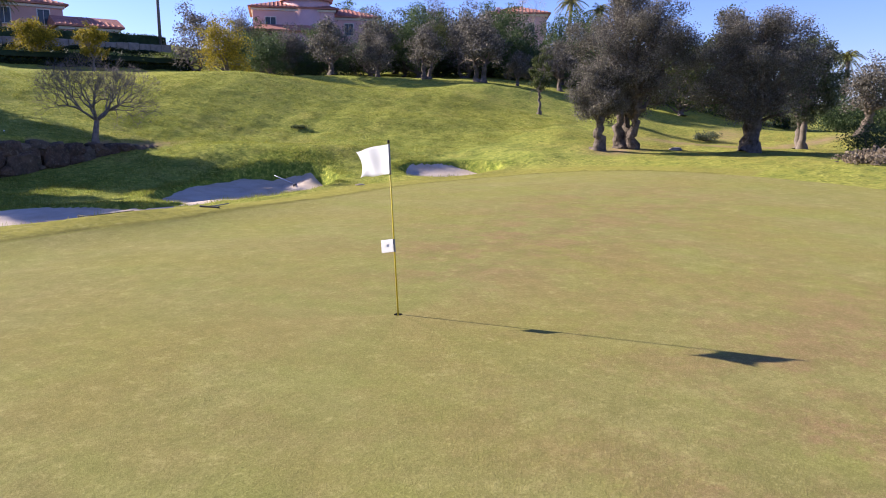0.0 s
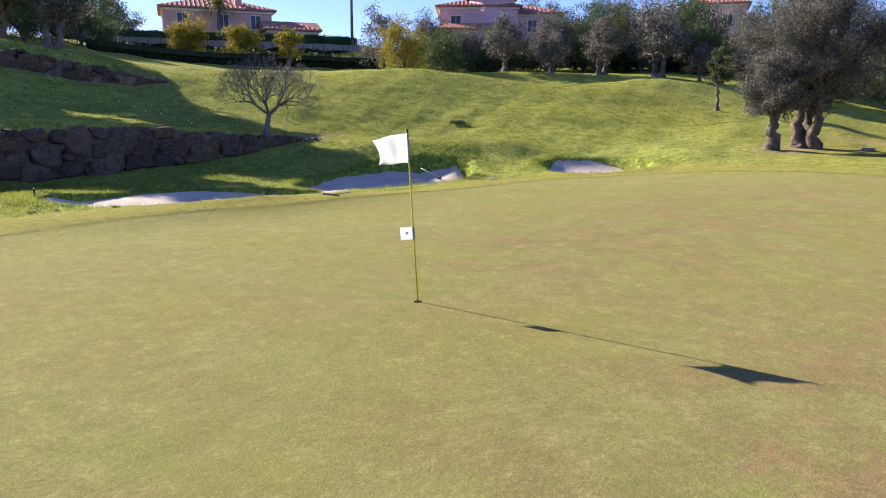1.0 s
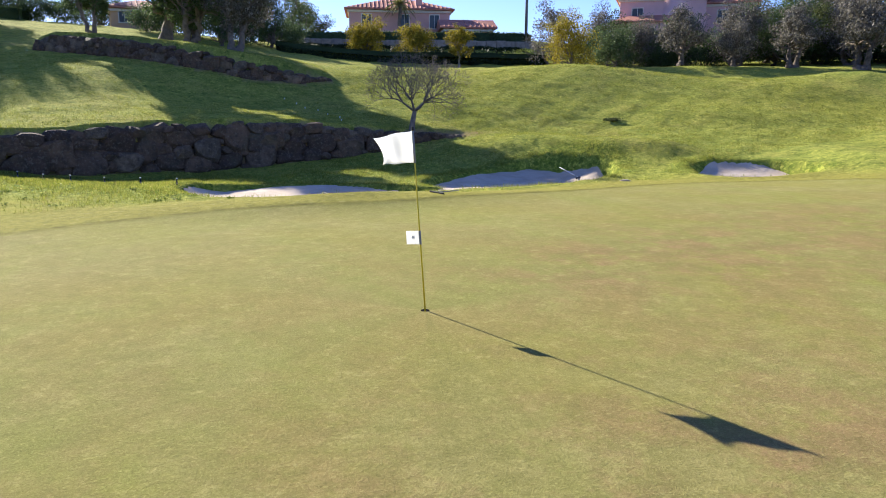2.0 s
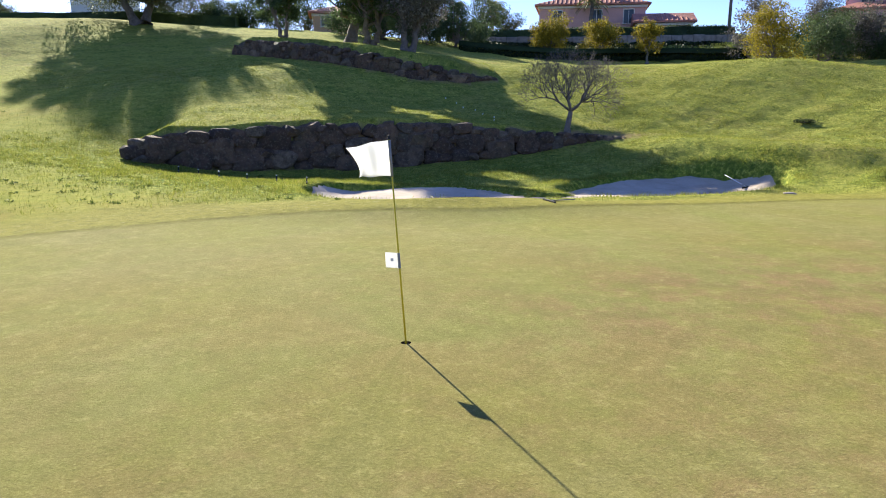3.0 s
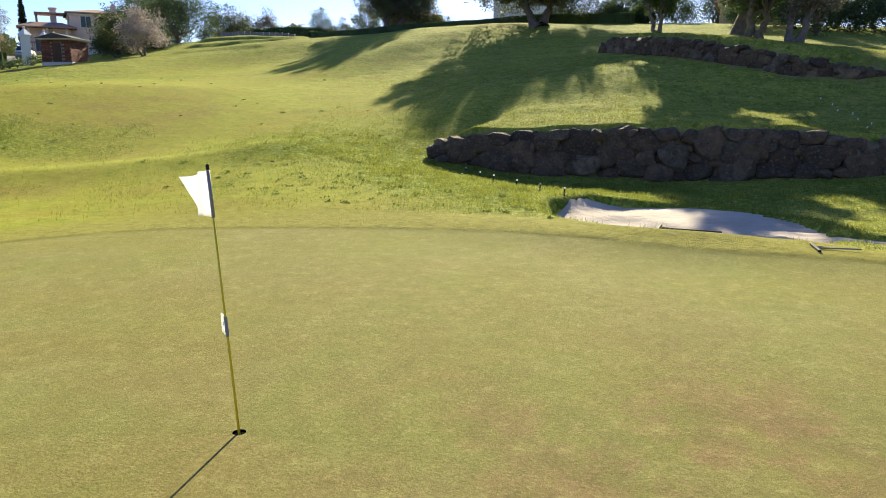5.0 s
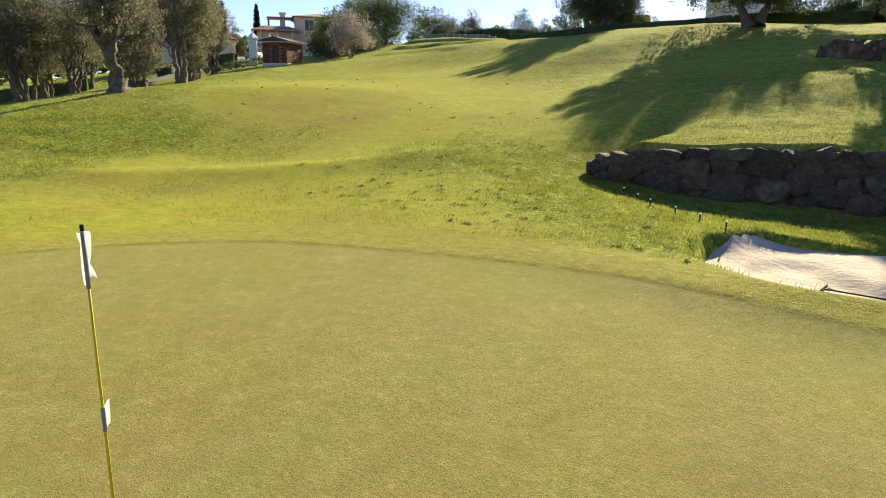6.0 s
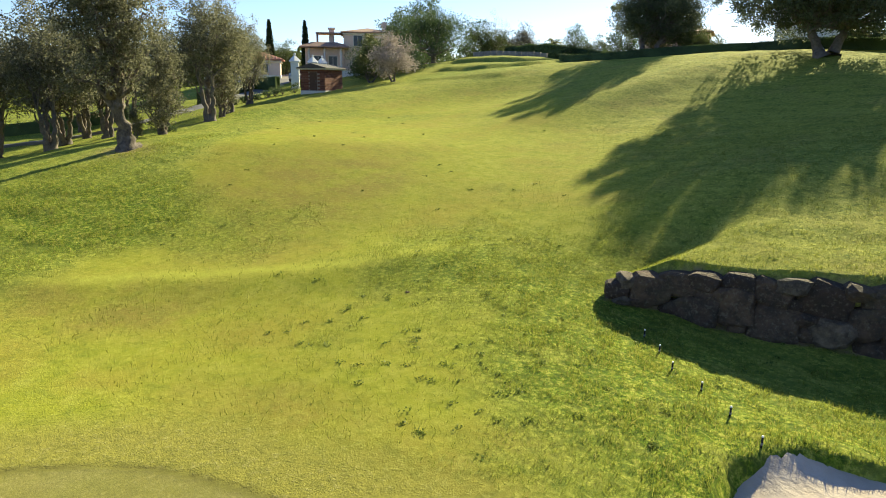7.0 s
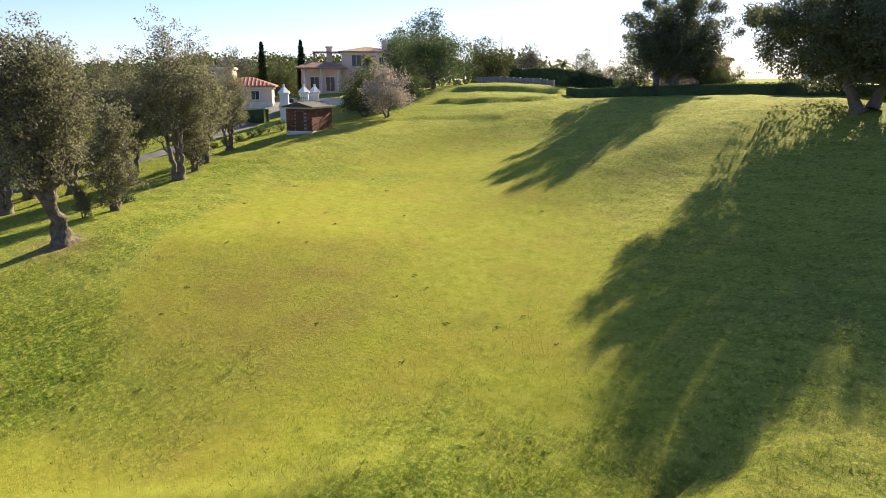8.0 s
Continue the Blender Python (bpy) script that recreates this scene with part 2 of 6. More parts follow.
SLEEVE = plain("grey_sleeve", (0.22, 0.22, 0.23), 0.6, 0.05, 8.0, 0.1, 0.001)
GREY_PRINT = plain("grey_print", (0.60, 0.60, 0.62), 0.6, 0.1, 30.0, 0.0)
CUP = plain("cup_lining", (0.20, 0.19, 0.17), 0.6, 0.1, 8.0, 0.1, 0.001)


def make_cloth():
    m, nt, bsdf = mat("flag_cloth", 0.8)
    bsdf.inputs["Base Color"].default_value = (0.83, 0.83, 0.82, 1)
    weave = node(nt, "TexWave", Scale=90.0)
    bump(nt, bsdf, weave.outputs["Fac"], 0.1, 0.001)
    tr = nt.nodes.new("ShaderNodeBsdfTranslucent")
    tr.inputs["Color"].default_value = (0.9, 0.9, 0.89, 1)
    sh = nt.nodes.new("ShaderNodeMixShader")
    sh.inputs[0].default_value = 0.62
    nt.links.new(bsdf.outputs[0], sh.inputs[1])
    nt.links.new(tr.outputs[0], sh.inputs[2])
    nt.links.new(sh.outputs[0], nt.nodes["Material Output"].inputs["Surface"])
    return m


CLOTH = make_cloth()


# ---- helpers for building ----
def empty(name, x, y, z, turn=0.0, label="", category="", group="", kind=""):
    ob = new(name)
    ob.matrix_basis = pose(x, y, z, 0, 0, turn)
    ob.empty_display_size = 0.2
    return tagged(ob, label, category, group, kind)


def mesh_of(name, verts, faces, material, smooth=False):
    me = bpy.data.meshes.new(name)
    me.from_pydata([tuple(v) for v in verts], [], [tuple(f) for f in faces])
    me.materials.append(material)
    if smooth:
        me.polygons.foreach_set("use_smooth", np.ones(len(me.polygons), bool))
    me.update()
    return me


def array_mesh(name, verts, faces, material, smooth=False):
    """A mesh from numpy arrays of places and equal-sided faces."""
    verts, faces = np.asarray(verts, np.float32), np.asarray(faces, np.int32)
    n, k = faces.shape
    me = bpy.data.meshes.new(name)
    me.vertices.add(len(verts))
    me.vertices.foreach_set("co", verts.ravel())
    me.loops.add(n * k)
    me.loops.foreach_set("vertex_index", faces.ravel())
    me.polygons.add(n)
    me.polygons.foreach_set("loop_start", np.arange(0, n * k, k, dtype=np.int32))
    me.polygons.foreach_set("loop_total", np.full(n, k, np.int32))
    if smooth:
        me.polygons.foreach_set("use_smooth", np.ones(n, bool))
    me.materials.append(material)
    me.update(calc_edges=True)
    return me


def child(ob, parent, label=""):
    ob.parent = parent
    return tagged(ob, label)


def part(name, bm, material, parent, label="", smooth=False):
    me = bpy.data.meshes.new(name)
    bm.to_mesh(me)
    bm.free()
    me.materials.append(material)
    if smooth:
        me.polygons.foreach_set("use_smooth", np.ones(len(me.polygons), bool))
    ob = new(name, me)
    if parent is not None:
        ob.parent = parent
    return tagged(ob, label)


def box(bm, x0, y0, z0, x1, y1, z1, bevel=0.0):
    m = Matrix.Translation(((x0 + x1) / 2, (y0 + y1) / 2, (z0 + z1) / 2)) @ Matrix.Diagonal((abs(x1 - x0), abs(y1 - y0), abs(z1 - z0), 1))
    made = bmesh.ops.create_cube(bm, size=1.0, matrix=m)
    if bevel:
        edges = list({e for v in made["verts"] for e in v.link_edges})
        bmesh.ops.bevel(bm, geom=edges, offset=bevel, segments=1, affect="EDGES")
    return bm


def tube(bm, a, b, r0, r1, sides=8, caps=True):
    a, b = Vector(a), Vector(b)
    m = Matrix.Translation((a + b) / 2) @ (b - a).to_track_quat("Z", "Y").to_matrix().to_4x4()
    bmesh.ops.create_cone(bm, cap_ends=caps, segments=sides, radius1=r0, radius2=r1, depth=(b - a).length, matrix=m)
    return bm


# ---- the lie of the land ----
def smooth01(v):
    v = np.clip(v, 0.0, 1.0)
    return v * v * (3 - 2 * v)


LOWER_WALL = ((-8.9, 18.9), (-7.7, 20.0), (-4.8, 21.1), (-2.8, 22.0), (0.0, 22.5), (3.0, 22.8), (6.0, 23.0), (8.2, 23.15), (10.6, 23.3))
LOWER_RISE = (0.5, 1.3, 1.7, 1.8, 1.86, 1.64, 1.03, 0.5, 0.03)
UPPER_WALL = ((-8.6, 39.6), (-7.6, 38.7), (-4.0, 35.5), (-1.1, 33.5), (1.8, 32.1), (4.2, 31.9), (6.6, 32.6))
UPPER_RISE = (0.5, 0.95, 1.0, 1.0, 0.95, 0.75, 0.2)


def terrace(x, y, line, rise, back, set_back=0.0):
    """Fill behind a retaining wall: full height at the wall, dying away up the slope."""
    lx, ly = [p[0] for p in line], [p[1] for p in line]
    behind = y - np.interp(x, lx, ly) - set_back
    d = np.interp(x, lx, rise)
    d = np.where((x < lx[0]) | (x > lx[-1]), 0.0, d)
    return d * smooth01(behind / 0.3) * (1 - smooth01((behind - 0.3) / back))

HILL_X, HILL_Y, HILL_SIZE = np.arange(-66, 55, 12.0), np.arange(-12, 73, 12.0), 11.0
# swell of the ground on a 12 m lattice, rows from south to north, metres
HILLS = (
    (-0.28, -0.29, -0.79, -0.69, 0.05, -0.35, 0.53, -0.58, -0.3, 0.33, -0.4),
    (-0.17, 0.49, 0.09, -0.3, 0.46, 0.2, -0.47, 0.12, 0.76, -0.03, 0.08),
    (-0.84, 0.02, 0.73, 0.95, -1.5, 0.15, 0.29, 0.38, -0, -1.1, 0.02),
    (-0.42, 0.42, 0.1, 1.53, -0.71, 0.37, -1.03, -1.73, -0.11, 1.29, 1.14),
    (0.73, 1.16, -0.82, -0.74, -0.49, 1.36, 0.75, 1.74, 1.69, -0.26, -0.01),
    (-0.38, -0.06, 0.69, 0.8, -0.12, 0.38, -0.48, -1.59, -0.9, -0.55, -0.39),
    (0.56, 0.46, 1.39, 1.89, 0.51, 1.29, 0.87, 0.87, 1.15, 0.6, 0.05),
    (2.09, 0.72, -0.89, 0.13, 0.72, 0.51, -0.31, 0.32, 0.96, 0.46, 0.09),
)
DELL_X, DELL_Y, DELL_SIZE = np.arange(-14, 17.1, 4.4), np.arange(13, 27.1, 4.4), 3.6
# finer swell round the lower wall, on a 4.4 m lattice
DELLS = (
    (0.05, 0.17, 0.08, -0.22, -0.21, -0.01, 0.12, -0.42),
    (0.12, 0.15, -0.25, 0.09, -0.07, -0.37, -0.48, 0.52),
    (0.06, -0.35, -1.13, -0.66, -0.5, -0.02, 0.01, -0.32),
    (-0.13, 0.54, 0.23, -0.55, -0.65, -0.26, 0.15, 0.15),
)
# single mounds and hollows: x, y, length, breadth, turn, height
MOUNDS = (
    (-93, 56, 26, 24, 0, 2.6),
    (74, 50, 28, 24, 0, 4.5),
    (50, 2, 9, 8, 0, 0.9),
    (20.5, 31.5, 6.5, 3.5, -28, 0.45),
    (28, 64, 16, 8, 0, 0.6),
    (15.6, 17.1, 2.4, 1.5, 0, 0.1),
    (22.0, 12.4, 2.6, 1.6, 70, 0.3),
    (11.5, 20.3, 3.5, 1.6, 15, 0.25),
    (24.5, 22.0, 5.0, 2.5, -35, 0.25),
    (33.0, 24.5, 5.0, 2.5, -30, 0.3),
    (-30.0, 24.0, 8.0, 3.0, 60, 0.2),
    (-26.3, 46.0, 12.0, 3.2, 72, 0.62),
    (-38.5, 49.0, 10.0, 5.5, 70, -1.0),
    (30.5, 14.5, 4.0, 2.0, 20, 0.3),
    (38.0, 13.0, 5.0, 2.2, 35, 0.4),
    (33.0, 8.0, 3.0, 1.5, 60, -0.2),
    (23.0, 33.5, 6.0, 2.5, -37, 0.35),
    (33.2, 31.8, 9.0, 3.2, -44, -0.75),
    (38.5, 25.2, 5.0, 2.2, -38, 0.7),
    (14.4, 18.9, 4.2, 1.7, -40, 0.6),
    (21.6, 10.7, 2.2, 1.2, -50, 0.2),
    (0.8, 16.8, 3.4, 1.5, -5, -0.2),
    (1.9, 9.65, 4.6, 1.3, 3, 0.28),
)
# the fold where the fairway drops to the apron
FOLD = ((-24.0, 4.0), (-21.3, 7.2), (-19.4, 10.0), (-17.6, 12.3), (-16.5, 13.9), (-15.5, 15.6), (-14.7, 17.4), (-14.0, 19.2), (-13.2, 21.0))
# mown banks of the stepped tees: two ends of the front edge, rise, depth
TEES = ((-66.0, 61.5, -51.5, 65.5, 0.42, 6.0), (-62.0, 56.0, -46.0, 57.8, 0.36, 6.0), (-57.0, 48.5, -44.0, 49.8, 0.2, 6.0))
# bunkers: x, y, half length, half breadth, turn, depth
BUNKERS = (
    (0.95, 13.1, 3.45, 2.9, -30, 0.45),
    (9.6, 15.25, 4.5, 2.65, 24, 0.75),
    (5.0, 12.75, 1.6, 0.6, 6, 0.2),
    (17.5, 12.6, 2.25, 1.85, -20, 0.42),
)
GREEN_EDGE = ((-10.5, 2.6), (-10.3, 4.1), (-8.9, 6.05), (-7.5, 6.85), (-5.8, 7.5), (-4.2, 8.1), (-2.4, 8.6), (-0.6, 8.8), (1.2, 8.65), (2.8, 8.7), (5.2, 9.2),
              (8.5, 9.5), (13.0, 10.3), (17.0, 9.6), (19.2, 6.0), (19.6, 0.0), (18.0, -7.0), (13.0, -15.0), (0.0, -20.0), (-10.0, -18.0), (-14.5, -9.0), (-12.5, -2.0))


def ellipse_gap(x, y, e):
    """Roughly the distance out of an ellipse's rim; negative inside."""
    c, s = math.cos(radians(e[4])), math.sin(radians(e[4]))
    u, v = ((x - e[0]) * c + (y - e[1]) * s) / e[2], (-(x - e[0]) * s + (y - e[1]) * c) / e[3]
    return (np.sqrt(u * u + v * v) - 1) * min(e[2], e[3])


def bump_at(x, y, cx, cy, rx, ry, turn=0):
    return np.exp(-((ellipse_gap(x, y, (cx, cy, rx, ry, turn)) / min(rx, ry) + 1) ** 2))


def ripple(x, y):
    return 0.5 * np.sin(1.7 * x + 0.9 * y) + 0.35 * np.sin(-1.1 * x + 2.3 * y + 1.0) + 0.25 * np.sin(4.1 * x + 3.3 * y) + 0.15 * np.sin(-6.7 * x + 7.9 * y)


def bunker_gap(x, y):
    return np.minimum.reduce([ellipse_gap(x, y, e) for e in BUNKERS]) + 0.13 * ripple(x, y)


def polygon_gap(x, y, ring):
    """Signed distance to a closed outline; negative inside."""
    x, y = np.asarray(x, float), np.asarray(y, float)
    near = (x > -20) & (x < 25) & (y > -25) & (y < 16)
    out = np.full(np.shape(x), 9.0)
    if near.any():
        out[near] = ring_gap(x[near], y[near], ring)
    return out


def ring_gap(x, y, ring):
    best, inside = np.full(np.shape(x), 1e9), np.zeros(np.shape(x), bool)
    for (ax, ay), (bx, by) in zip(ring, ring[1:] + ring[:1]):
        ex, ey = bx - ax, by - ay
        k = np.clip(((x - ax) * ex + (y - ay) * ey) / (ex * ex + ey * ey), 0, 1)
        best = np.minimum(best, np.hypot(x - ax - k * ex, y - ay - k * ey))
        cross = (ay > y) != (by > y)
        inside ^= cross & (x < ex * (y - ay) / np.where(ey == 0, 1e-9, ey) + ax)
    return np.where(inside, -best, best)


def round_ring(ring, times=2):
    for _ in range(times):
        ring = [q for a, b in zip(ring, ring[1:] + ring[:1]) for q in ((0.75 * a[0] + 0.25 * b[0], 0.75 * a[1] + 0.25 * b[1]), (0.25 * a[0] + 0.75 * b[0], 0.25 * a[1] + 0.75 * b[1]))]
    return ring


GREEN_RING = round_ring(list(GREEN_EDGE), 1)


def fold_crest_light(x, y):
    """Share of painted-on grazing sunlight, a pale turf colour along the crest of the fold."""
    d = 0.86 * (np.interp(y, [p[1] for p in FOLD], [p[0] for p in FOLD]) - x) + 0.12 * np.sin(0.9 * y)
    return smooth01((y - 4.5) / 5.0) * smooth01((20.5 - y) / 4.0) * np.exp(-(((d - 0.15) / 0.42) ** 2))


def fold(x, y):
    """A low crest: short steep face to the south-east, gentle fall behind."""
    fx, fy = [p[0] for p in FOLD], [p[1] for p in FOLD]
    d = 0.86 * (np.interp(y, fy, fx) - x)
    ends = smooth01((y - 4.0) / 4.0) * smooth01((21.0 - y) / 4.5)
    return ends * 0.22 * np.exp(-((d / np.where(d < 0, 1.5, 2.0)) ** 2))


def open_ground(x, y):
    """The ground before bunkers are dug."""
    x, y = np.asarray(x, float), np.asarray(y, float)
    r = 0.5 * (np.sqrt((y - 10) ** 2 + 36) + (y - 10))
    z = 0.145 * r / (1 + r / 160)
    across = np.exp(-((x[..., None] - HILL_X) ** 2) / (2 * HILL_SIZE ** 2))
    along = np.exp(-((y[..., None] - HILL_Y) ** 2) / (2 * HILL_SIZE ** 2))
    z = z + ((along @ np.array(HILLS)) * across).sum(-1)
    across = np.exp(-((x[..., None] - DELL_X) ** 2) / (2 * DELL_SIZE ** 2))
    along = np.exp(-((y[..., None] - DELL_Y) ** 2) / (2 * DELL_SIZE ** 2))
    z = z + ((along @ np.array(DELLS)) * across).sum(-1)
    for mx, my, a, b, turn, h in MOUNDS:
        z = z + h * np.exp(-((ellipse_gap(x, y, (mx, my, a, b, turn)) / min(a, b) + 1) ** 2))
    z = z + fold(x, y)
    for ax, ay, bx, by, rise, deep in TEES:
        span = math.hypot(bx - ax, by - ay)
        u = ((x - ax) * (bx - ax) + (y - ay) * (by - ay)) / span
        v = ((y - ay) * (bx - ax) - (x - ax) * (by - ay)) / span
        z = z + rise * smooth01(v / 0.9) * (1 - smooth01((v - deep * 0.5) / (deep * 0.7))) * smooth01(u / 1.5) * smooth01((span - u) / 1.2)
    z = z + terrace(x, y, LOWER_WALL, LOWER_RISE, 7.5) + terrace(x, y, UPPER_WALL, UPPER_RISE, 6.0, 0.4)
    far = smooth01((np.hypot(x + 5, y - 25) - 95) / 160)
    return z * (1 - far) + far * np.clip(0.06 * (y - 20), -3, 9)


def sand_z(x, y):
    """Sand level: dug below the near lip, climbing to the far rim."""
    rim = open_ground(x, y)
    dig = sum(e[5] * smooth01(-ellipse_gap(x, y, e) / 1.3) for e in BUNKERS[:2] + BUNKERS[3:]) + BUNKERS[2][5] * smooth01(-ellipse_gap(x, y, BUNKERS[2]) / 0.5)
    z = rim - 0.05 - np.minimum(dig, 0.65)
    for e, floor, ends in zip(BUNKERS, (-0.48, -0.62, -0.32, -0.34), (1.0, 1.0, 1.0, 0.0)):
        c, s = math.cos(radians(e[4])), math.sin(radians(e[4]))
        far = (-(x - e[0]) * s + (y - e[1]) * c) / e[3]
        along = ((x - e[0]) * c + (y - e[1]) * s) / e[2]
        climb = np.clip(np.maximum(far, ends * np.abs(along) ** 4 * smooth01((far + 0.5) / 0.4)), 0.0, 1.0)
        face = floor + np.maximum(rim - 0.05 - floor, 0.0) * climb ** 1.6
        z = np.where(ellipse_gap(x, y, e) < 0.3, np.minimum(z, face) + (face - np.minimum(z, face)) * smooth01((climb - 0.04) / 0.25), z)
    return z


def mown_share(x, y):
    return smooth01(2.0 * bump_at(x, y, -25, 23.5, 27.0, 10.0, 133))


def ground_z(x, y):
    x, y = np.asarray(x, float), np.asarray(y, float)
    gap = bunker_gap(x, y)
    lift = 0.012 * np.clip(polygon_gap(x, y, GREEN_RING) / 0.1, 0, 1) + 0.05 * smooth01((0.5 - np.abs(gap - 0.3)) / 0.5) * (gap > -0.1)
    rough = (1 - 0.75 * mown_share(x, y)) * (0.028 * ripple(x * 1.3, y * 1.3) + 0.07 * ripple(0.21 * x + 0.3 * np.sin(0.13 * y), 0.25 * y) + 0.03 * ripple(0.8 * y + 0.6 * np.sin(0.31 * x), 0.7 * x)) * smooth01(polygon_gap(x, y, GREEN_RING) / 2.5)
    inside = smooth01((0.06 - gap) / 0.32)
    return (open_ground(x, y) + lift + rough) * (1 - inside) + (sand_z(x, y) - 0.12) * inside


def axis(lo, hi, step, low_end, high_end, growth):
    mid = list(np.arange(round(lo / step), round(hi / step) + 1) * step)
    for end, sign in ((low_end, -1), (high_end, 1)):
        d, at, extra = step, mid[0] if sign < 0 else mid[-1], []
        while (at - end) * sign < 0:
            d = d * growth if abs(at) > 70 else min(d * growth, 0.55)
            at += sign * d
            extra.append(at)
        mid = extra[::-1] + mid if sign < 0 else mid + extra
    return np.array(mid)


def wall_soil(x, y, line):
    """The cut earth behind a rock wall."""
    behind = y - np.interp(x, [p[0] for p in line], [p[1] for p in line])
    return ((behind > -0.25) & (behind < 0.24) & (x > line[0][0]) & (x < line[-1][0])).astype(float)


def turf_masks(x, y):
    gap, hole = polygon_gap(x, y, GREEN_RING), bunker_gap(x, y)
    r = 0.25 * ripple(0.5 * x, 0.5 * y)
    green = 1 - smooth01((gap + 0.04) / 0.1)
    edge = np.exp(-(((gap - 0.06) / 0.1) ** 2)) * (y > 2)
    west = smooth01((-0.626 * (x + 24.2) - 0.78 * (y - 11.3) + 0.3 + 3 * r) / 1.6) * smooth01((-20 - x) / 3) * smooth01((y - 2) / 4)
    lush = np.clip(0.62 * west + bump_at(x, y, -4.5, 14.5, 5.0, 2.6, -20) * 1.3 + 0.9 * bump_at(x, y, -12, 18.5, 4.5, 3.2, 25) + 0.9 * bump_at(x, y, 1.0, 18.5, 9.0, 3.2, 12)
                   + 1.4 * bump_at(x, y, -27.5, 10.5, 6.5, 2.8, 35) + 0.6 * bump_at(x, y, -50, 30, 16, 3.0, 25) + 1.0 * bump_at(x, y, -55, 53, 10, 5.0, 20) + 0.7 * smooth01((1.0 - hole) / 0.7) * smooth01((gap - 2.2) / 1.2) + r - 0.15, 0, 1)
    apron = (1 - smooth01((gap - 0.9 - 0.5 * r) / 1.7)) * (y > 1) * (1 - green)
    mown = mown_share(x, y) * (1 - lush) * (1 - west)
    dry = np.clip(0.4 * bump_at(x, y, 4.5, 0.5, 5.0, 4.0) + 1.0 * bump_at(x, y, 4.3, 1.3, 2.0, 1.2, 10) + 0.7 * bump_at(x, y, 11, 2, 6.0, 3.5) + 1.0 * bump_at(x, y, 1.5, -5.5, 5.5, 2.6) + 0.2 * bump_at(x, y, -4, 1, 5, 5) + 0.08, 0, 1)
    # the 2.6 patch is brown ground, strengthened to paint in tree shade
    brown = np.clip(2.6 * bump_at(x, y, 37, 5.5, 11.0, 6.0, 5) + 1.4 * bump_at(x, y, -24.5, 18.0, 8.5, 5.0, 120) + 0.9 * bump_at(x, y, -9.5, 8.8, 4.0, 1.2, 25) + 0.75 * bump_at(x, y, -18.5, 7.5, 6.0, 2.2, 40) + 0.8 * bump_at(x, y, -4.0, 9.6, 3.5, 0.9, 15) + 0.5 * bump_at(x, y, 9, 11.2, 9, 1.4, 6) + r - 0.1, 0, 1)
    bare = np.clip(1.2 * bump_at(x, y, 36.4, 8.0, 4.6, 0.7, -62) + 1.2 * bump_at(x, y, 43.0, 3.9, 5.5, 0.7, -8) + 0.7 * bump_at(x, y, 45, 9.5, 4.0, 1.2, 12) + bump_at(x, y, 27.5, 9.6, 2.2, 1.2) + 0.8 * bump_at(x, y, -37.5, 15, 2.0, 1.5) + bump_at(x, y, 10.8, 23.2, 1.0, 0.4), 0, 1)
    bare = np.maximum(bare, wall_soil(x, y, LOWER_WALL))
    bare = np.maximum(bare, wall_soil(x, y, UPPER_WALL))
    return {"green": green, "edge": edge, "lush": lush * (1 - green), "apron": apron, "mown": mown, "dry": dry, "brown": brown, "bare": bare, "crest": fold_crest_light(x, y)}


def set_masks(me):
    co = np.empty(len(me.vertices) * 3, np.float32)
    me.vertices.foreach_get("co", co)
    co = co.reshape(-1, 3).astype(float)
    for name, values in turf_masks(co[:, 0], co[:, 1]).items():
        me.attributes.new(name, "FLOAT", "POINT").data.foreach_set("value", values.astype(np.float32))


def build_ground():
    xs, ys = axis(-10.4, 22.4, 0.16, -900, 900, 1.06), axis(-1.6, 24.0, 0.16, -900, 900, 1.06)
    gx, gy = np.meshgrid(xs, ys)
    verts = np.stack([gx.ravel(), gy.ravel(), ground_z(gx, gy).ravel()], 1)
    nx = len(xs)
    i, j = np.meshgrid(np.arange(nx - 1), np.arange(len(ys) - 1))
    keep = ~((np.abs((xs[i] + xs[i + 1]) / 2) < 0.16) & (np.abs((ys[j] + ys[j + 1]) / 2) < 0.16))
    a = (j * nx + i)[keep]
    me = array_mesh("ground", verts, np.stack([a, a + 1, a + 1 + nx, a + nx], 1), TURF, True)
    set_masks(me)
    ob = tagged(new("ground", me), "rolling golf course turf with mown putting green and fairway", "ground", kind="structure")
    # the turf that closes round the cup
    ring, quads, n = [], [], 32
    for k in range(n):
        a = 2 * math.pi * (k + 0.5) / n
        c, s = math.cos(a), math.sin(a)
        f = 0.16 / max(abs(c), abs(s))
        for rad in (0.054, 0.09):
            ring.append((rad * c, rad * s, float(ground_z(rad * c, rad * s))))
        ring.append((f * c, f * s, float(ground_z(f * c, f * s))))
    for k in range(n):
        p, q = 3 * k, 3 * ((k + 1) % n)
        quads += [(p, p + 1, q + 1, q), (p + 1, p + 2, q + 2, q + 1)]
    for k, (cx, cy) in enumerate(((0.16, 0.16), (-0.16, 0.16), (-0.16, -0.16), (0.16, -0.16))):
        ring.append((cx, cy, float(ground_z(cx, cy))))
        quads.append((3 * (n // 8 + k * n // 4 - 1) + 2, len(ring) - 1, 3 * ((n // 8 + k * n // 4) % n) + 2))
    me = mesh_of("cup_surround", ring, quads, TURF, True)
    set_masks(me)
    child(new("cup_surround", me), ob)
    return ob


GROUND = build_ground()


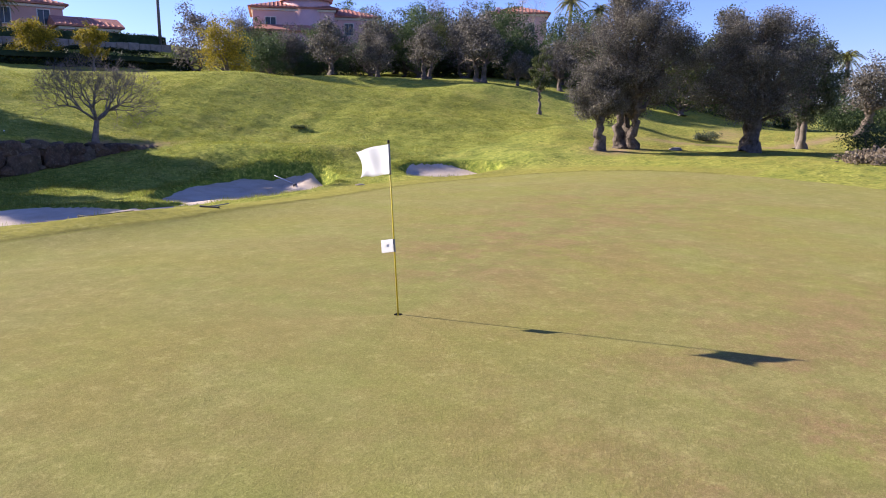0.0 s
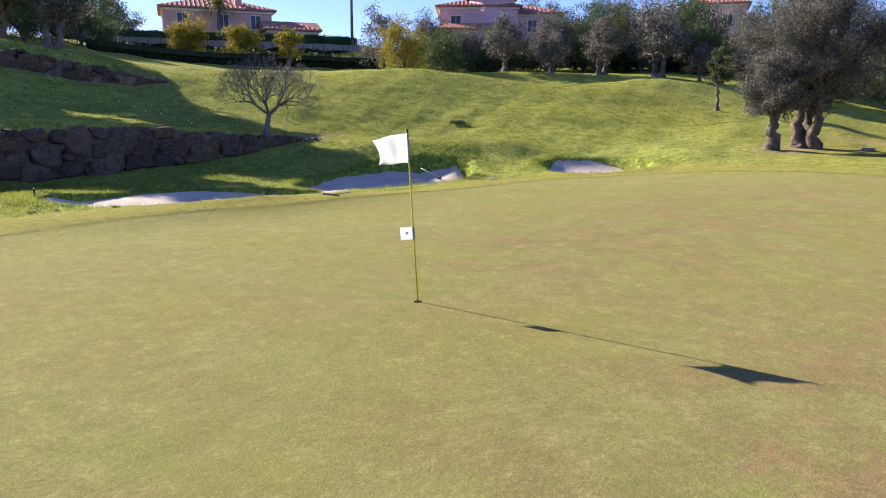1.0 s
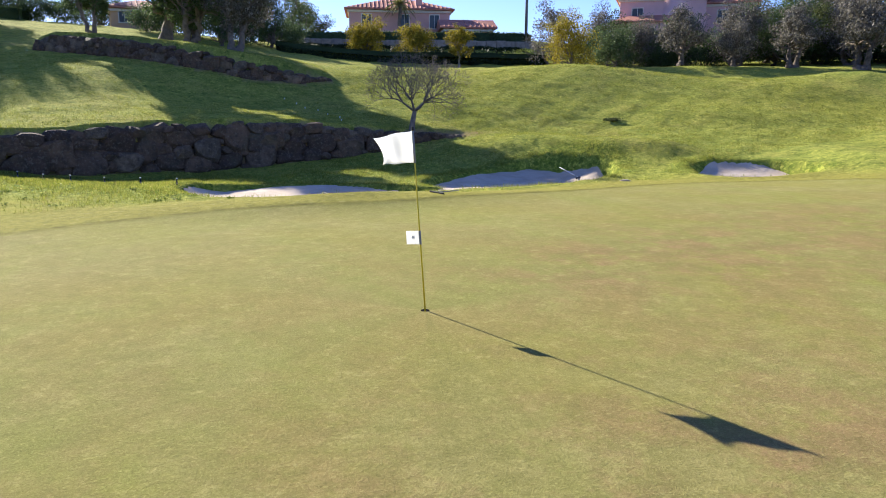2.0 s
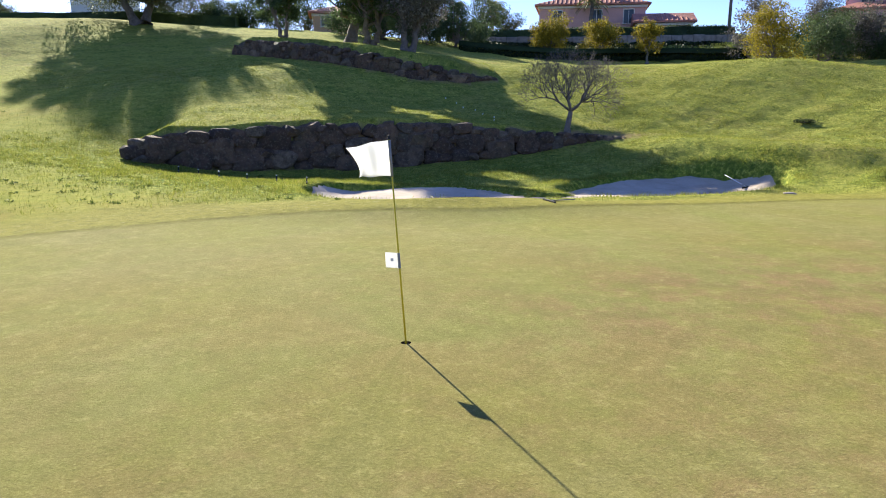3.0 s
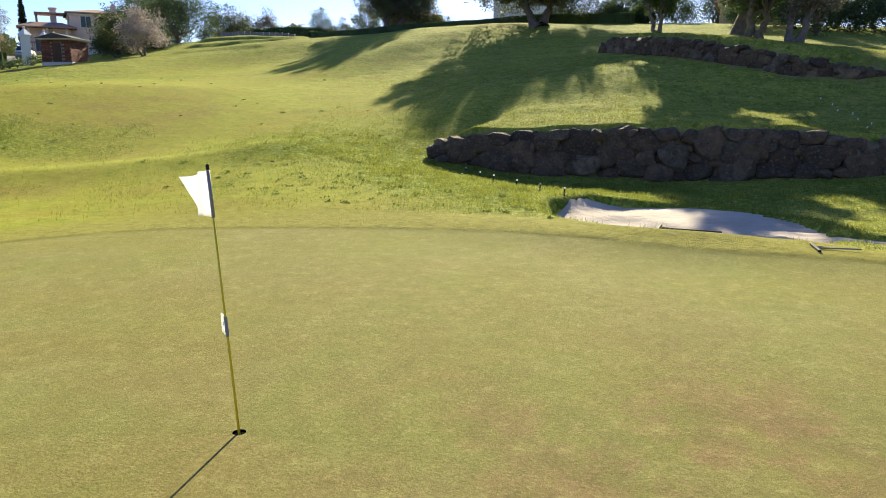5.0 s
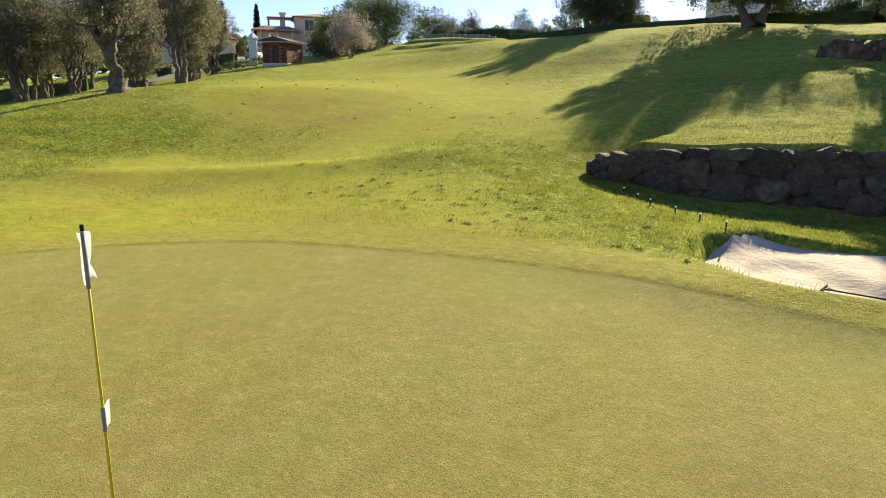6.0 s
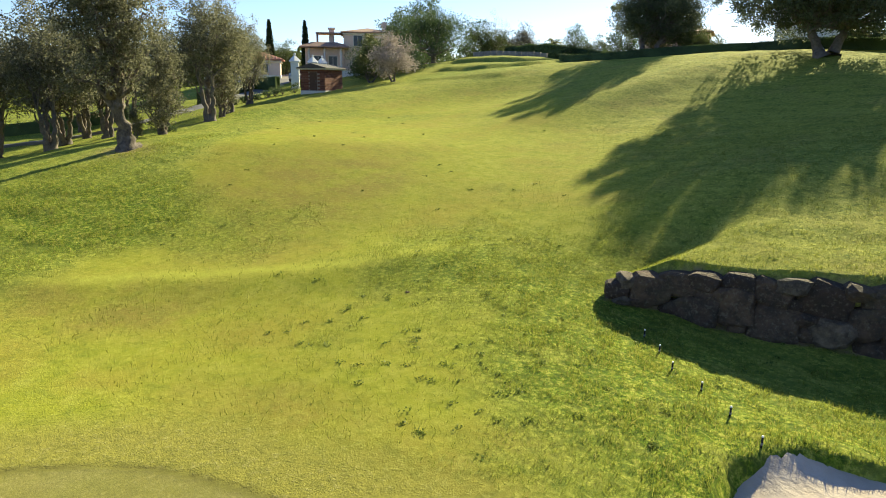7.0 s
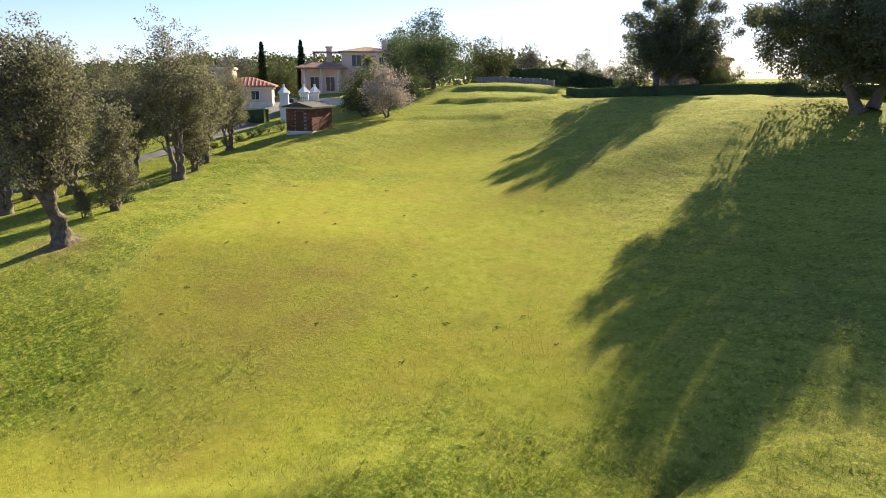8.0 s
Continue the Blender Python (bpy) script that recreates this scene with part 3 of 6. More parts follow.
def build_bunkers():
    for k, (x0, x1, y0, y1, label) in enumerate(((-3.5, 15.5, 9.5, 20.5, "pale sand bunker joined by a narrow neck, raked sand"), (14.0, 22.0, 9.5, 17.5, "rounded pale sand bunker with grassy lip"))):
        xs, ys = np.arange(x0, x1, 0.14), np.arange(y0, y1, 0.14)
        gx, gy = np.meshgrid(xs, ys)
        split = ellipse_gap(gx, gy, BUNKERS[3]) < np.minimum.reduce([ellipse_gap(gx, gy, e) for e in BUNKERS[:3]])
        inside = (bunker_gap(gx, gy) < 0.04) & (split == (k == 1))
        idx = -np.ones(gx.shape, int)
        idx[inside] = np.arange(inside.sum())
        z = sand_z(gx, gy) + 0.012 * ripple(gx * 3, gy * 2)
        quads = np.stack([idx[:-1, :-1], idx[:-1, 1:], idx[1:, 1:], idx[1:, :-1]], -1).reshape(-1, 4)
        quads = quads[(quads >= 0).all(1)]
        me = array_mesh("bunker", np.stack([gx[inside], gy[inside], z[inside]], 1), quads, SAND, True)
        tagged(new("sand_bunker", me), label, "bunker", "bunkers beside the green", "structure")


build_bunkers()


# ---- the flag on the green ----
def build_flagstick():
    stick = empty("flagstick", 0, 0, -0.1, 0, "yellow golf flagstick with white flag leaning in the hole", "flagstick")
    lean = Vector((-0.148 / 2.123, 0, 1.0))
    at = lambda z: lean * z + Vector((0, 0, 0.1))
    bm = bmesh.new()
    tube(bm, at(-0.08), at(2.1), 0.0105, 0.008, 10)
    part("pole", bm, YELLOW, stick, "yellow painted pole", True)
    bm = bmesh.new()
    tube(bm, at(2.09), at(2.115), 0.0135, 0.0135, 10)
    bmesh.ops.create_uvsphere(bm, u_segments=10, v_segments=6, radius=0.015, matrix=Matrix.Translation(at(2.118)))
    part("cap", bm, BLACK, stick, "black cap", True)
    bm = bmesh.new()
    tube(bm, at(1.73), at(2.085), 0.0135, 0.0135, 10)
    part("sleeve", bm, SLEEVE, stick, "grey flag sleeve", True)
    # the cloth, streaming and sagging
    bm, n, k = bmesh.new(), 20, 12
    out = Vector((-0.95, 0.31, 0)).normalized()
    side = Vector((-out.y, out.x, 0))
    grid = []
    for i in range(n + 1):
        u = i / n
        row = []
        for j in range(k + 1):
            v = j / k
            p = at(1.735 + 0.35 * v) + out * (0.39 * u) - Vector((0, 0, 0.05 * u * v + 0.035 * u * u))
            p += side * (0.04 * math.sin(5.2 * u + 1.4 * v) * u ** 0.5 + 0.022 * math.sin(11 * u - 3 * v) * u)
            p -= out * 0.05 * u * u * (1 - (2 * v - 0.6) ** 2)
            p += Vector((0, 0, 0.012 * math.sin(9 * u + 4 * v) * u))
            row.append(bm.verts.new(p))
        grid.append(row)
    for i in range(n):
        for j in range(k):
            bm.faces.new((grid[i][j], grid[i + 1][j], grid[i + 1][j + 1], grid[i][j + 1]))
    flag = part("flag", bm, CLOTH, stick, "white cloth flag", True)
    thick = flag.modifiers.new("thickness", "SOLIDIFY")
    thick.thickness = 0.002
    tag = part("distance_flag", box(bmesh.new(), -0.16, -0.003, -0.078, 0.0, 0.003, 0.078, 0.002), CLOTH, stick, "small white distance flag")
    tag.matrix_basis = Matrix.Translation(at(0.88)) @ pose(0, 0, 0, 0, -3, -32)
    part("mark", box(bmesh.new(), -0.095, -0.004, -0.01, -0.065, 0.004, 0.02), GREY_PRINT, tag, "grey printed mark")
    bm = bmesh.new()
    tube(bm, at(0.80), at(0.96), 0.0135, 0.0135, 10)
    part("clip", bm, SLEEVE, stick, "grey clip")
    cup = empty("hole_cup", 0, 0, -0.2, 0, "dark golf hole cup sunk in the green", "hole cup")
    bm = bmesh.new()
    tube(bm, (0, 0, 0), (0, 0, 0.18), 0.0538, 0.0538, 32, False)
    part("lining", bm, CUP, cup, "", True)
    bm = bmesh.new()
    bmesh.ops.create_circle(bm, cap_ends=True, segments=32, radius=0.0535)
    part("cup_floor", bm, CUP, cup)
    bm = bmesh.new()
    tube(bm, (0, 0, 0.0), (0, 0, 0.13), 0.02, 0.02, 12)
    part("socket", bm, CUP, cup)


build_flagstick()


# ---- plants ----
def gz(x, y):
    return float(ground_z(x, y))


def leaf_cloud(rng, centres, spread, count, length, width, flat=0.8):
    """Leaves as small bent diamonds round clump centres."""
    c = centres[rng.integers(0, len(centres), count)]
    off = np.clip(rng.normal(0, 1, (count, 3)), -1.7, 1.7) * spread
    off[:, 2] *= flat
    p = c + off
    d = rng.normal(0, 1, (count, 3)) + 0.6 * off / (np.linalg.norm(off, axis=1, keepdims=True) + 1e-6)
    d /= np.linalg.norm(d, axis=1, keepdims=True)
    s = np.cross(d, rng.normal(0, 1, (count, 3)))
    s /= np.linalg.norm(s, axis=1, keepdims=True) + 1e-9
    ln = length * rng.uniform(0.6, 1.35, (count, 1))
    wd = width * rng.uniform(0.7, 1.3, (count, 1))
    verts = np.stack([p - d * ln / 2, p + s * wd / 2, p + d * ln / 2, p - s * wd / 2], 1).reshape(-1, 3)
    return verts, np.arange(count * 4).reshape(-1, 4)


def crown_points(rng, count, lobes):
    """Clump centres through a crown made of unequal lobes (x, y, z, rx, rz)."""
    out = []
    weights = np.array([l[3] ** 2 * l[4] for l in lobes])
    weights = np.maximum(weights, 0.0035 * weights.sum())
    pick = rng.choice(len(lobes), count, p=weights / weights.sum())
    for k in pick:
        lx, ly, lz, rx, rz = lobes[k]
        v = rng.normal(0, 1, 3)
        v /= np.linalg.norm(v)
        rad = rng.uniform(0.25, 1.0) ** 0.5 * (1 + 0.16 * math.sin(5 * v[0] + 3 * v[2] + k) + 0.1 * rng.normal())
        out.append((lx + v[0] * rx * rad, ly + v[1] * rx * rad, lz + v[2] * rz * rad))
    return np.array(out)


class Wood:
    """Gathers tapered, bent tubes into one mesh."""

    def __init__(self):
        self.verts, self.faces = [], []

    def limb(self, pts, radii, sides=6, knobby=0.0, rng=None):
        pts = [Vector(p) for p in pts]
        start = len(self.verts)
        for i, p in enumerate(pts):
            d = (pts[min(i + 1, len(pts) - 1)] - pts[max(i - 1, 0)]).normalized()
            a = d.orthogonal().normalized() if i == 0 else (a - d * a.dot(d)).normalized()
            b = d.cross(a)
            for k in range(sides):
                t = 2 * math.pi * k / sides
                r = radii[i] * (1 + (knobby * rng.uniform(-1, 1) if knobby else 0))
                self.verts.append(p + (a * math.cos(t) + b * math.sin(t)) * r)
        for i in range(len(pts) - 1):
            for k in range(sides):
                p, q = start + i * sides + k, start + i * sides + (k + 1) % sides
                self.faces.append((p, q, q + sides, p + sides))
        self.faces.append(tuple(start + (len(pts) - 1) * sides + k for k in range(sides)))

    def object(self, name, material, parent, label=""):
        return child(new(name, mesh_of(name, self.verts, self.faces, material, True)), parent, label)


def bent(rng, a, b, n, wobble):
    a, b = np.array(a, float), np.array(b, float)
    span = np.linalg.norm(b - a)
    pts = [a + (b - a) * i / n for i in range(n + 1)]
    for i in range(1, n):
        pts[i] = pts[i] + rng.normal(0, wobble * span, 3)
    return pts


def tree(x, y, h, r, seed, leaf, bark, label, category="tree", group="", name="tree", stems=1, bare=0.3, leaves=4000, size=0.16, girth=0.045, lobes=7, clump=0.11, lean=(0, 0), sink=0.05, knobby=0.12, upright=1.0, fork=0.5, sprays=0, profile=None, trunk_top=None):
    """A tapered trunk with limbs and a crown of leaf clumps. bare: the share of the height with no leaves."""
    rng = np.random.default_rng(seed)
    root = empty(name, x, y, gz(x, y) - sink, 0.0 if profile else rng.uniform(0, 360), label, category, group)
    wood = Wood()
    bare = max(0.02, bare - 0.07)
    mid, half = h * (1 + bare) / 2, h * (1 - bare) / 2
    blobs = [(0, 0, mid, r * 0.62, half * 0.72)]
    for k in range(lobes):
        t = 2 * math.pi * (k + rng.uniform(-0.3, 0.3)) / lobes
        up = rng.uniform(-0.55, 0.75) * upright
        reach = r * 0.62 * math.sqrt(max(0.1, 1 - up * up * 0.8)) * rng.uniform(0.75, 1.15)
        blobs.append((math.cos(t) * reach, math.sin(t) * reach, mid + half * up * 0.72, r * rng.uniform(0.3, 0.48), half * rng.uniform(0.26, 0.42)))
    blobs.append((rng.uniform(-0.2, 0.2) * r, rng.uniform(-0.2, 0.2) * r, h - half * 0.3, r * 0.34, half * 0.32))
    for k in range(5):
        t = 2 * math.pi * (k + rng.uniform(-0.3, 0.3)) / 5
        blobs.append((math.cos(t) * r * 0.66, math.sin(t) * r * 0.66, mid - half * rng.uniform(0.45, 0.7), r * 0.3, half * 0.3))
    if profile:
        # crown given as height and half-width pairs: lobes on the shell, a filled heart, drooping skirts
        pz, pr = [p[0] for p in profile], [p[1] for p in profile]
        blobs = []
        for k in range(lobes):
            z = pz[0] + (pz[-1] - pz[0]) * ((k + rng.uniform(0.1, 0.9)) / lobes) ** 0.85
            half_width, t = float(np.interp(z, pz, pr)), 2.4 * k + rng.uniform(-0.4, 0.4)
            size_b = max(0.5, min(half_width * 0.34, r * 0.25) * rng.uniform(0.75, 1.2))
            reach = max(0.0, half_width - size_b * 0.8) * rng.uniform(0.88, 1.03)
            blobs.append((math.cos(t) * reach, math.sin(t) * reach, z, size_b, size_b * rng.uniform(0.6, 0.95)))
        for k in range(lobes // 2):
            z = bare * h * 1.1 + (pz[-1] * 0.93 - bare * h * 1.1) * (k + 0.5) / (lobes // 2)
            half_width, t = float(np.interp(z, pz, pr)), 2.4 * k + 1.0
            blobs.append((math.cos(t) * half_width * 0.36, math.sin(t) * half_width * 0.36, z, half_width * 0.34, r * 0.16))
    blobs = [(b[0] + lean[0], b[1] + lean[1], *b[2:]) for b in blobs]
    fingers = []
    for k in range(sprays):
        t, up = 2.4 * k, rng.uniform(0.05, 1.35)
        way = np.array((math.cos(t) * math.cos(up), math.sin(t) * math.cos(up), math.sin(up)))
        for q, thin in ((0.9, 0.10), (1.03, 0.075), (1.15, 0.05)):
            fingers.append((way[0] * r * q + lean[0], way[1] * r * q + lean[1], mid + way[2] * half * q, r * thin, r * thin))
    g = girth * h / math.sqrt(stems)
    for s in range(stems):
        t = 2 * math.pi * s / stems + rng.uniform(0, 1)
        foot = np.array((math.cos(t), math.sin(t), 0)) * (g * 1.15 if stems > 1 else 0)
        head = np.array((lean[0] * 0.6 + math.cos(t) * r * (0.22 if stems > 1 else 0.05), lean[1] * 0.6 + math.sin(t) * r * (0.22 if stems > 1 else 0.05), h * (bare + 0.06) if trunk_top is None else trunk_top))
        pts = bent(rng, foot, head, 9, 0.028)
        wood.limb(pts, [g * f for f in (2.15, 1.5, 1.15, 1.02, 0.96, 0.92, 0.86, 0.82, 0.76, 0.64)], 11, knobby, rng)
        mine = [b for k, b in enumerate(blobs) if k % stems == s]
        for b in mine:
            start = pts[rng.integers(6, 10)] if rng.uniform() < fork else pts[-1]
            end = np.array(b[:3]) + rng.normal(0, 0.12, 3) * b[3]
            limb = bent(rng, start, end, 4, 0.06)
            wood.limb(limb, [g * f for f in (0.5, 0.36, 0.26, 0.17, 0.08)], 6, 0.0, rng)
            for _ in range(3):
                tip = end + rng.normal(0, 0.55, 3) * np.array((b[3], b[3], b[4]))
                wood.limb(bent(rng, limb[rng.integers(2, 5)], tip, 2, 0.06), [g * 0.15, g * 0.09, g * 0.03], 4)
    wood.object("trunk", bark, root)
    pts = crown_points(rng, max(60, leaves // 40), blobs + fingers)
    v, f = leaf_cloud(rng, pts, r * clump, leaves, size, size * 0.5)
    child(new("crown", array_mesh("crown", v, f, leaf)), root)
    return root


def again(ob, x, y, scale, turn, label="", group="", sink=0.05, tall=1.0):
    """The same kind of tree at another place, turned and scaled."""
    made = copy_thing(ob, pose(x, y, gz(x, y) - sink, 0, 0, turn) @ Matrix.Diagonal((scale, scale, scale * tall, 1)))
    return tagged(made, label, "", group)


def bare_tree(x, y, h, seed):
    rng = np.random.default_rng(seed)
    root = empty("bare_tree", x, y, gz(x, y) - 0.1, 0, "leafless grey fig tree growing on the rock wall", "tree")
    wood = Wood()

    def grow(at, way, length, rad, depth):
        end = at + way * length
        mid = at + way * length * 0.5 + Vector(rng.normal(0, 0.05, 3)) * length
        wood.limb((at, mid, end), (rad, rad * 0.85, rad * 0.68), 7 if depth > 4 else 5 if depth > 2 else 3)
        if depth == 0:
            return
        n = 3 if rng.uniform() < 0.5 else 2
        turn = rng.uniform(0, 6.28)
        for k in range(n):
            t = turn + 6.28 * k / n + rng.uniform(-0.4, 0.4)
            open_by = rng.uniform(0.35, 0.85)
            a = way.orthogonal().normalized()
            b = way.cross(a)
            w = (way * math.cos(open_by) + (a * math.cos(t) + b * math.sin(t)) * math.sin(open_by) + Vector((0, 0, 0.16))).normalized()
            grow(end, w, length * rng.uniform(0.66, 0.9), max(rad * 0.64, 0.0055), depth - 1)

    base = Vector((0, 0, 0))
    fork = Vector((0.14, 0.0, 1.0))
    wood.limb((base, base.lerp(fork, 0.35) + Vector((-0.03, 0.02, 0)), fork), (0.19, 0.12, 0.1), 9, 0.1, rng)
    for k in range(5):
        t = 6.28 * k / 5 + 0.3
        way = Vector((math.cos(t) * 0.85, math.sin(t) * 0.85, 0.62 + 0.3 * (k % 2))).normalized()
        grow(fork, way, 0.5 * h / 3.4, 0.06, 7)
    wood.object("trunk", FIG_BARK, root, "dark grey bark and bare twigs")
    return root


def bush(x, y, h, r, seed, leaf, label, category="bush", group="", leaves=1500, size=0.12, name="bush"):
    rng = np.random.default_rng(seed)
    root = empty(name, x, y, gz(x, y) - 0.03, rng.uniform(0, 360), label, category, group)
    wood = Wood()
    for k in range(5):
        t = 6.28 * k / 5
        wood.limb(bent(rng, (0, 0, 0), (math.cos(t) * r * 0.5, math.sin(t) * r * 0.5, h * 0.6), 3, 0.06), (0.04, 0.03, 0.02, 0.01), 5)
    wood.object("stems", BARK, root)
    blobs = [(0, 0, h * 0.5, r * 0.7, h * 0.45)] + [(math.cos(t) * r * 0.5, math.sin(t) * r * 0.5, h * rng.uniform(0.3, 0.62), r * 0.45, h * 0.3) for t in np.arange(6) * 1.05]
    v, f = leaf_cloud(rng, crown_points(rng, leaves // 20, blobs), r * 0.12, leaves, size, size * 0.55)
    v[:, 2] = np.maximum(v[:, 2], 0.02)
    child(new("foliage", array_mesh("foliage", v, f, leaf)), root)
    return root


def cypress(x, y, h, r, seed):
    rng = np.random.default_rng(seed)
    root = empty("cypress", x, y, gz(x, y) - 0.05, 0, "tall slender dark green cypress", "tree", "cypresses by the gate")
    wood = Wood()
    wood.limb(bent(rng, (0, 0, 0), (0, 0, h * 0.9), 4, 0.004), (0.16, 0.13, 0.1, 0.06, 0.02), 7)
    wood.object("trunk", BARK, root)
    n = 2600
    u = rng.uniform(0, 1, n)
    prof = np.minimum(1.0, (u + 0.03) * 6) * (1 - u) ** 0.55
    t = rng.uniform(0, 6.283, n)
    rad = r * prof * rng.uniform(0.45, 1.08, n)
    pts = np.stack([np.cos(t) * rad, np.sin(t) * rad, 0.25 + u * (h - 0.25)], 1)
    v, f = leaf_cloud(rng, pts, 0.07, 4200, 0.3, 0.14, 1.6)
    child(new("crown", array_mesh("crown", v, f, CYPRESS_LEAF)), root)
    return root


def palm(x, y, h, spread, seed, label="fan-headed palm with arching fronds", trunk=True):
    rng = np.random.default_rng(seed)
    root = empty("palm", x, y, gz(x, y) - 0.05, 0, label, "palm", "palms behind the course")
    wood = Wood()
    wood.limb(bent(rng, (0, 0, 0), (0.1, 0.05, h - spread * 0.5), 6, 0.008), [0.26, 0.22, 0.2, 0.19, 0.19, 0.2, 0.26], 9, 0.1, rng)
    wood.object("trunk", BARK, root)
    verts, faces = [], []
    top = Vector((0.1, 0.05, h - spread * 0.5))
    for k in range(34):
        t, up = 2.4 * k, rng.uniform(-0.5, 1.2)
        way = Vector((math.cos(t) * math.cos(up), math.sin(t) * math.cos(up), math.sin(up)))
        side = way.cross(Vector((0, 0, 1))).normalized()
        ln = spread * rng.uniform(0.85, 1.1)
        prev = None
        for i in range(9):
            u = i / 8
            p = top + way * ln * u - Vector((0, 0, 0.55 * ln * u * u))
            if prev is not None:
                for sg in (-1, 1):
                    for q in (0.25, 0.75):
                        a = prev.lerp(p, q)
                        tip = a + side * sg * 0.34 * spread * (1 - 0.6 * u) * 0.62 + (p - prev) * 0.9 - Vector((0, 0, 0.1 * spread))
                        w = (p - prev) * 0.22
                        b = len(verts)
                        verts += [a - w, a + w, tip]
                        faces.append((b, b + 1, b + 2))
            prev = p
    child(new("fronds", mesh_of("fronds", verts, faces, PALM_LEAF)), root)
    return root


def hedge(points, h, thick, seed, leaf, label, group="", leaves=260, size=0.12, lift=0.0):
    """A clipped hedge along a line of places: leafy shell on a solid heart."""
    rng = np.random.default_rng(seed)
    (x0, y0), (x1, y1) = points[0], points[-1]
    root = tagged(new("hedge"), label, "hedge", group)
    root.matrix_basis = pose(x0, y0, gz(x0, y0))
    base = np.array((x0, y0, gz(x0, y0)))
    allv, allf, leafv = [], [], []
    n = 0
    for (ax, ay), (bx, by) in zip(points, points[1:]):
        span = math.hypot(bx - ax, by - ay)
        ux, uy = (bx - ax) / span, (by - ay) / span
        steps = max(2, int(span / 1.5))
        for i in range(steps + 1):
            s = span * i / steps
            cx, cy = ax + ux * s, ay + uy * s
            z = gz(cx, cy)
            for sg in (-1, 1):
                for zz in (-0.1, h * 0.98 + lift):
                    allv.append((cx - uy * sg * thick * 0.4, cy + ux * sg * thick * 0.4, z + zz))
            if i:
                a = n + 4 * (i - 1)
                allf += [(a, a + 4, a + 5, a + 1), (a + 2, a + 3, a + 7, a + 6), (a + 1, a + 5, a + 7, a + 3)]
        for e in (0, 4 * steps):
            allf.append((n + e, n + e + 1, n + e + 3, n + e + 2))
        n = len(allv)
        count = int(leaves * span)
        s, v, w = rng.uniform(0, span, count), rng.uniform(-0.5, 0.5, count) * thick, rng.uniform(0.03, 1, count) * h
        face = rng.uniform(0, 1, count)
        v = np.where(face < 0.7, np.sign(v) * thick * (0.5 + 0.05 * np.sin(s * 2.1)), v)
        w = np.where(face >= 0.7, h * (1 + 0.03 * np.sin(s * 1.7)), w)
        px, py = ax + ux * s - uy * v, ay + uy * s + ux * v
        lv, lf = leaf_cloud(rng, np.stack([px, py, ground_z(px, py) + w + lift], 1), 0.06, count, size, size * 0.6)
        leafv.append(lv)
    child(new("heart", array_mesh("heart", np.array(allv) - base, np.array(allf), leaf)), root)
    lv = np.concatenate(leafv) - base
    child(new("foliage", array_mesh("foliage", lv, np.arange(len(lv)).reshape(-1, 4), leaf)), root)
    return root


# olives by the green's far edge
OLIVES = "old olives beyond the green"
tree(26.6, 10.2, 3.9, 1.5, 11, OLIVE_LEAF, PALE_BARK, "small old olive tree with gnarled pale trunk", "olive tree", OLIVES, "olive_tree", 1, 0.46, 26000, 0.085, 0.058, 16, 0.09, knobby=0.36, sprays=20,
     profile=((1.55, 0.8), (2.0, 1.35), (2.7, 1.45), (3.3, 1.1), (3.9, 0.5)), trunk_top=1.7)
tree(28.9, 9.8, 7.5, 2.85, 12, OLIVE_LEAF, PALE_BARK, "large old olive tree with split gnarled trunk", "olive tree", OLIVES, "olive_tree", 3, 0.32, 90000, 0.085, 0.052, 50, 0.07, knobby=0.36, sprays=36,
     profile=((2.0, 1.5), (2.7, 2.5), (3.8, 2.95), (5.0, 2.8), (6.2, 2.2), (7.0, 1.4), (7.5, 0.6)), trunk_top=2.4)
tree(32.2, 4.7, 6.5, 3.15, 13, OLIVE_LEAF, PALE_BARK, "broad old olive tree with twin gnarled trunks", "olive tree", OLIVES, "olive_tree", 2, 0.31, 90000, 0.085, 0.057, 50, 0.07, knobby=0.36, sprays=36,
     profile=((1.7, 1.7), (2.3, 2.8), (3.3, 3.25), (4.5, 3.0), (5.4, 2.4), (6.1, 1.5), (6.5, 0.7)), trunk_top=2.1)
tree(37.4, 3.2, 5.9, 2.2, 14, CAROB_LEAF, BARK, "dark leafy tree behind the old olives", "tree", "", "tree", 2, 0.3, 22000, 0.14, 0.04, 24, 0.07, profile=((1.9, 1.3), (2.8, 2.0), (3.8, 2.2), (5.0, 1.6), (5.9, 0.7)), trunk_top=2.2)
tree(48.1, 1.8, 5.5, 1.9, 15, OLIVE_LEAF, PALE_BARK, "olive tree with bent pale trunk on a bank", "olive tree", OLIVES, "olive_tree", 1, 0.32, 7000, 0.16, 0.055, 6, lean=(0.5, 0))
tree(36.2, 19.3, 4.5, 1.0, 16, MID_LEAF, BARK, "slim young tree with dark slender trunk", "tree", "", "tree", 1, 0.34, 2600, 0.14, 0.02, 5)
bush(33.8, -0.6, 1.7, 1.5, 17, DARK_LEAF, "dark rounded evergreen bush beside the olives", leaves=4000, size=0.1)
bush(30.2, -2.2, 0.5, 1.8, 18, DRY_LEAF, "dry brown brushwood and stalks", leaves=1600, size=0.2)
bush(27.0, -1.3, 0.4, 1.3, 19, DRY_LEAF, "dry straw-coloured weeds beside the green", leaves=900, size=0.18)
bush(18.9, 23.5, 0.14, 0.55, 29, MID_LEAF, "low dark clump of broadleaf weeds on the slope", leaves=700, size=0.09)
bush(40.5, 9.5, 0.7, 1.0, 20, CAROB_LEAF, "low grey scrub under the olives", leaves=900, size=0.12)

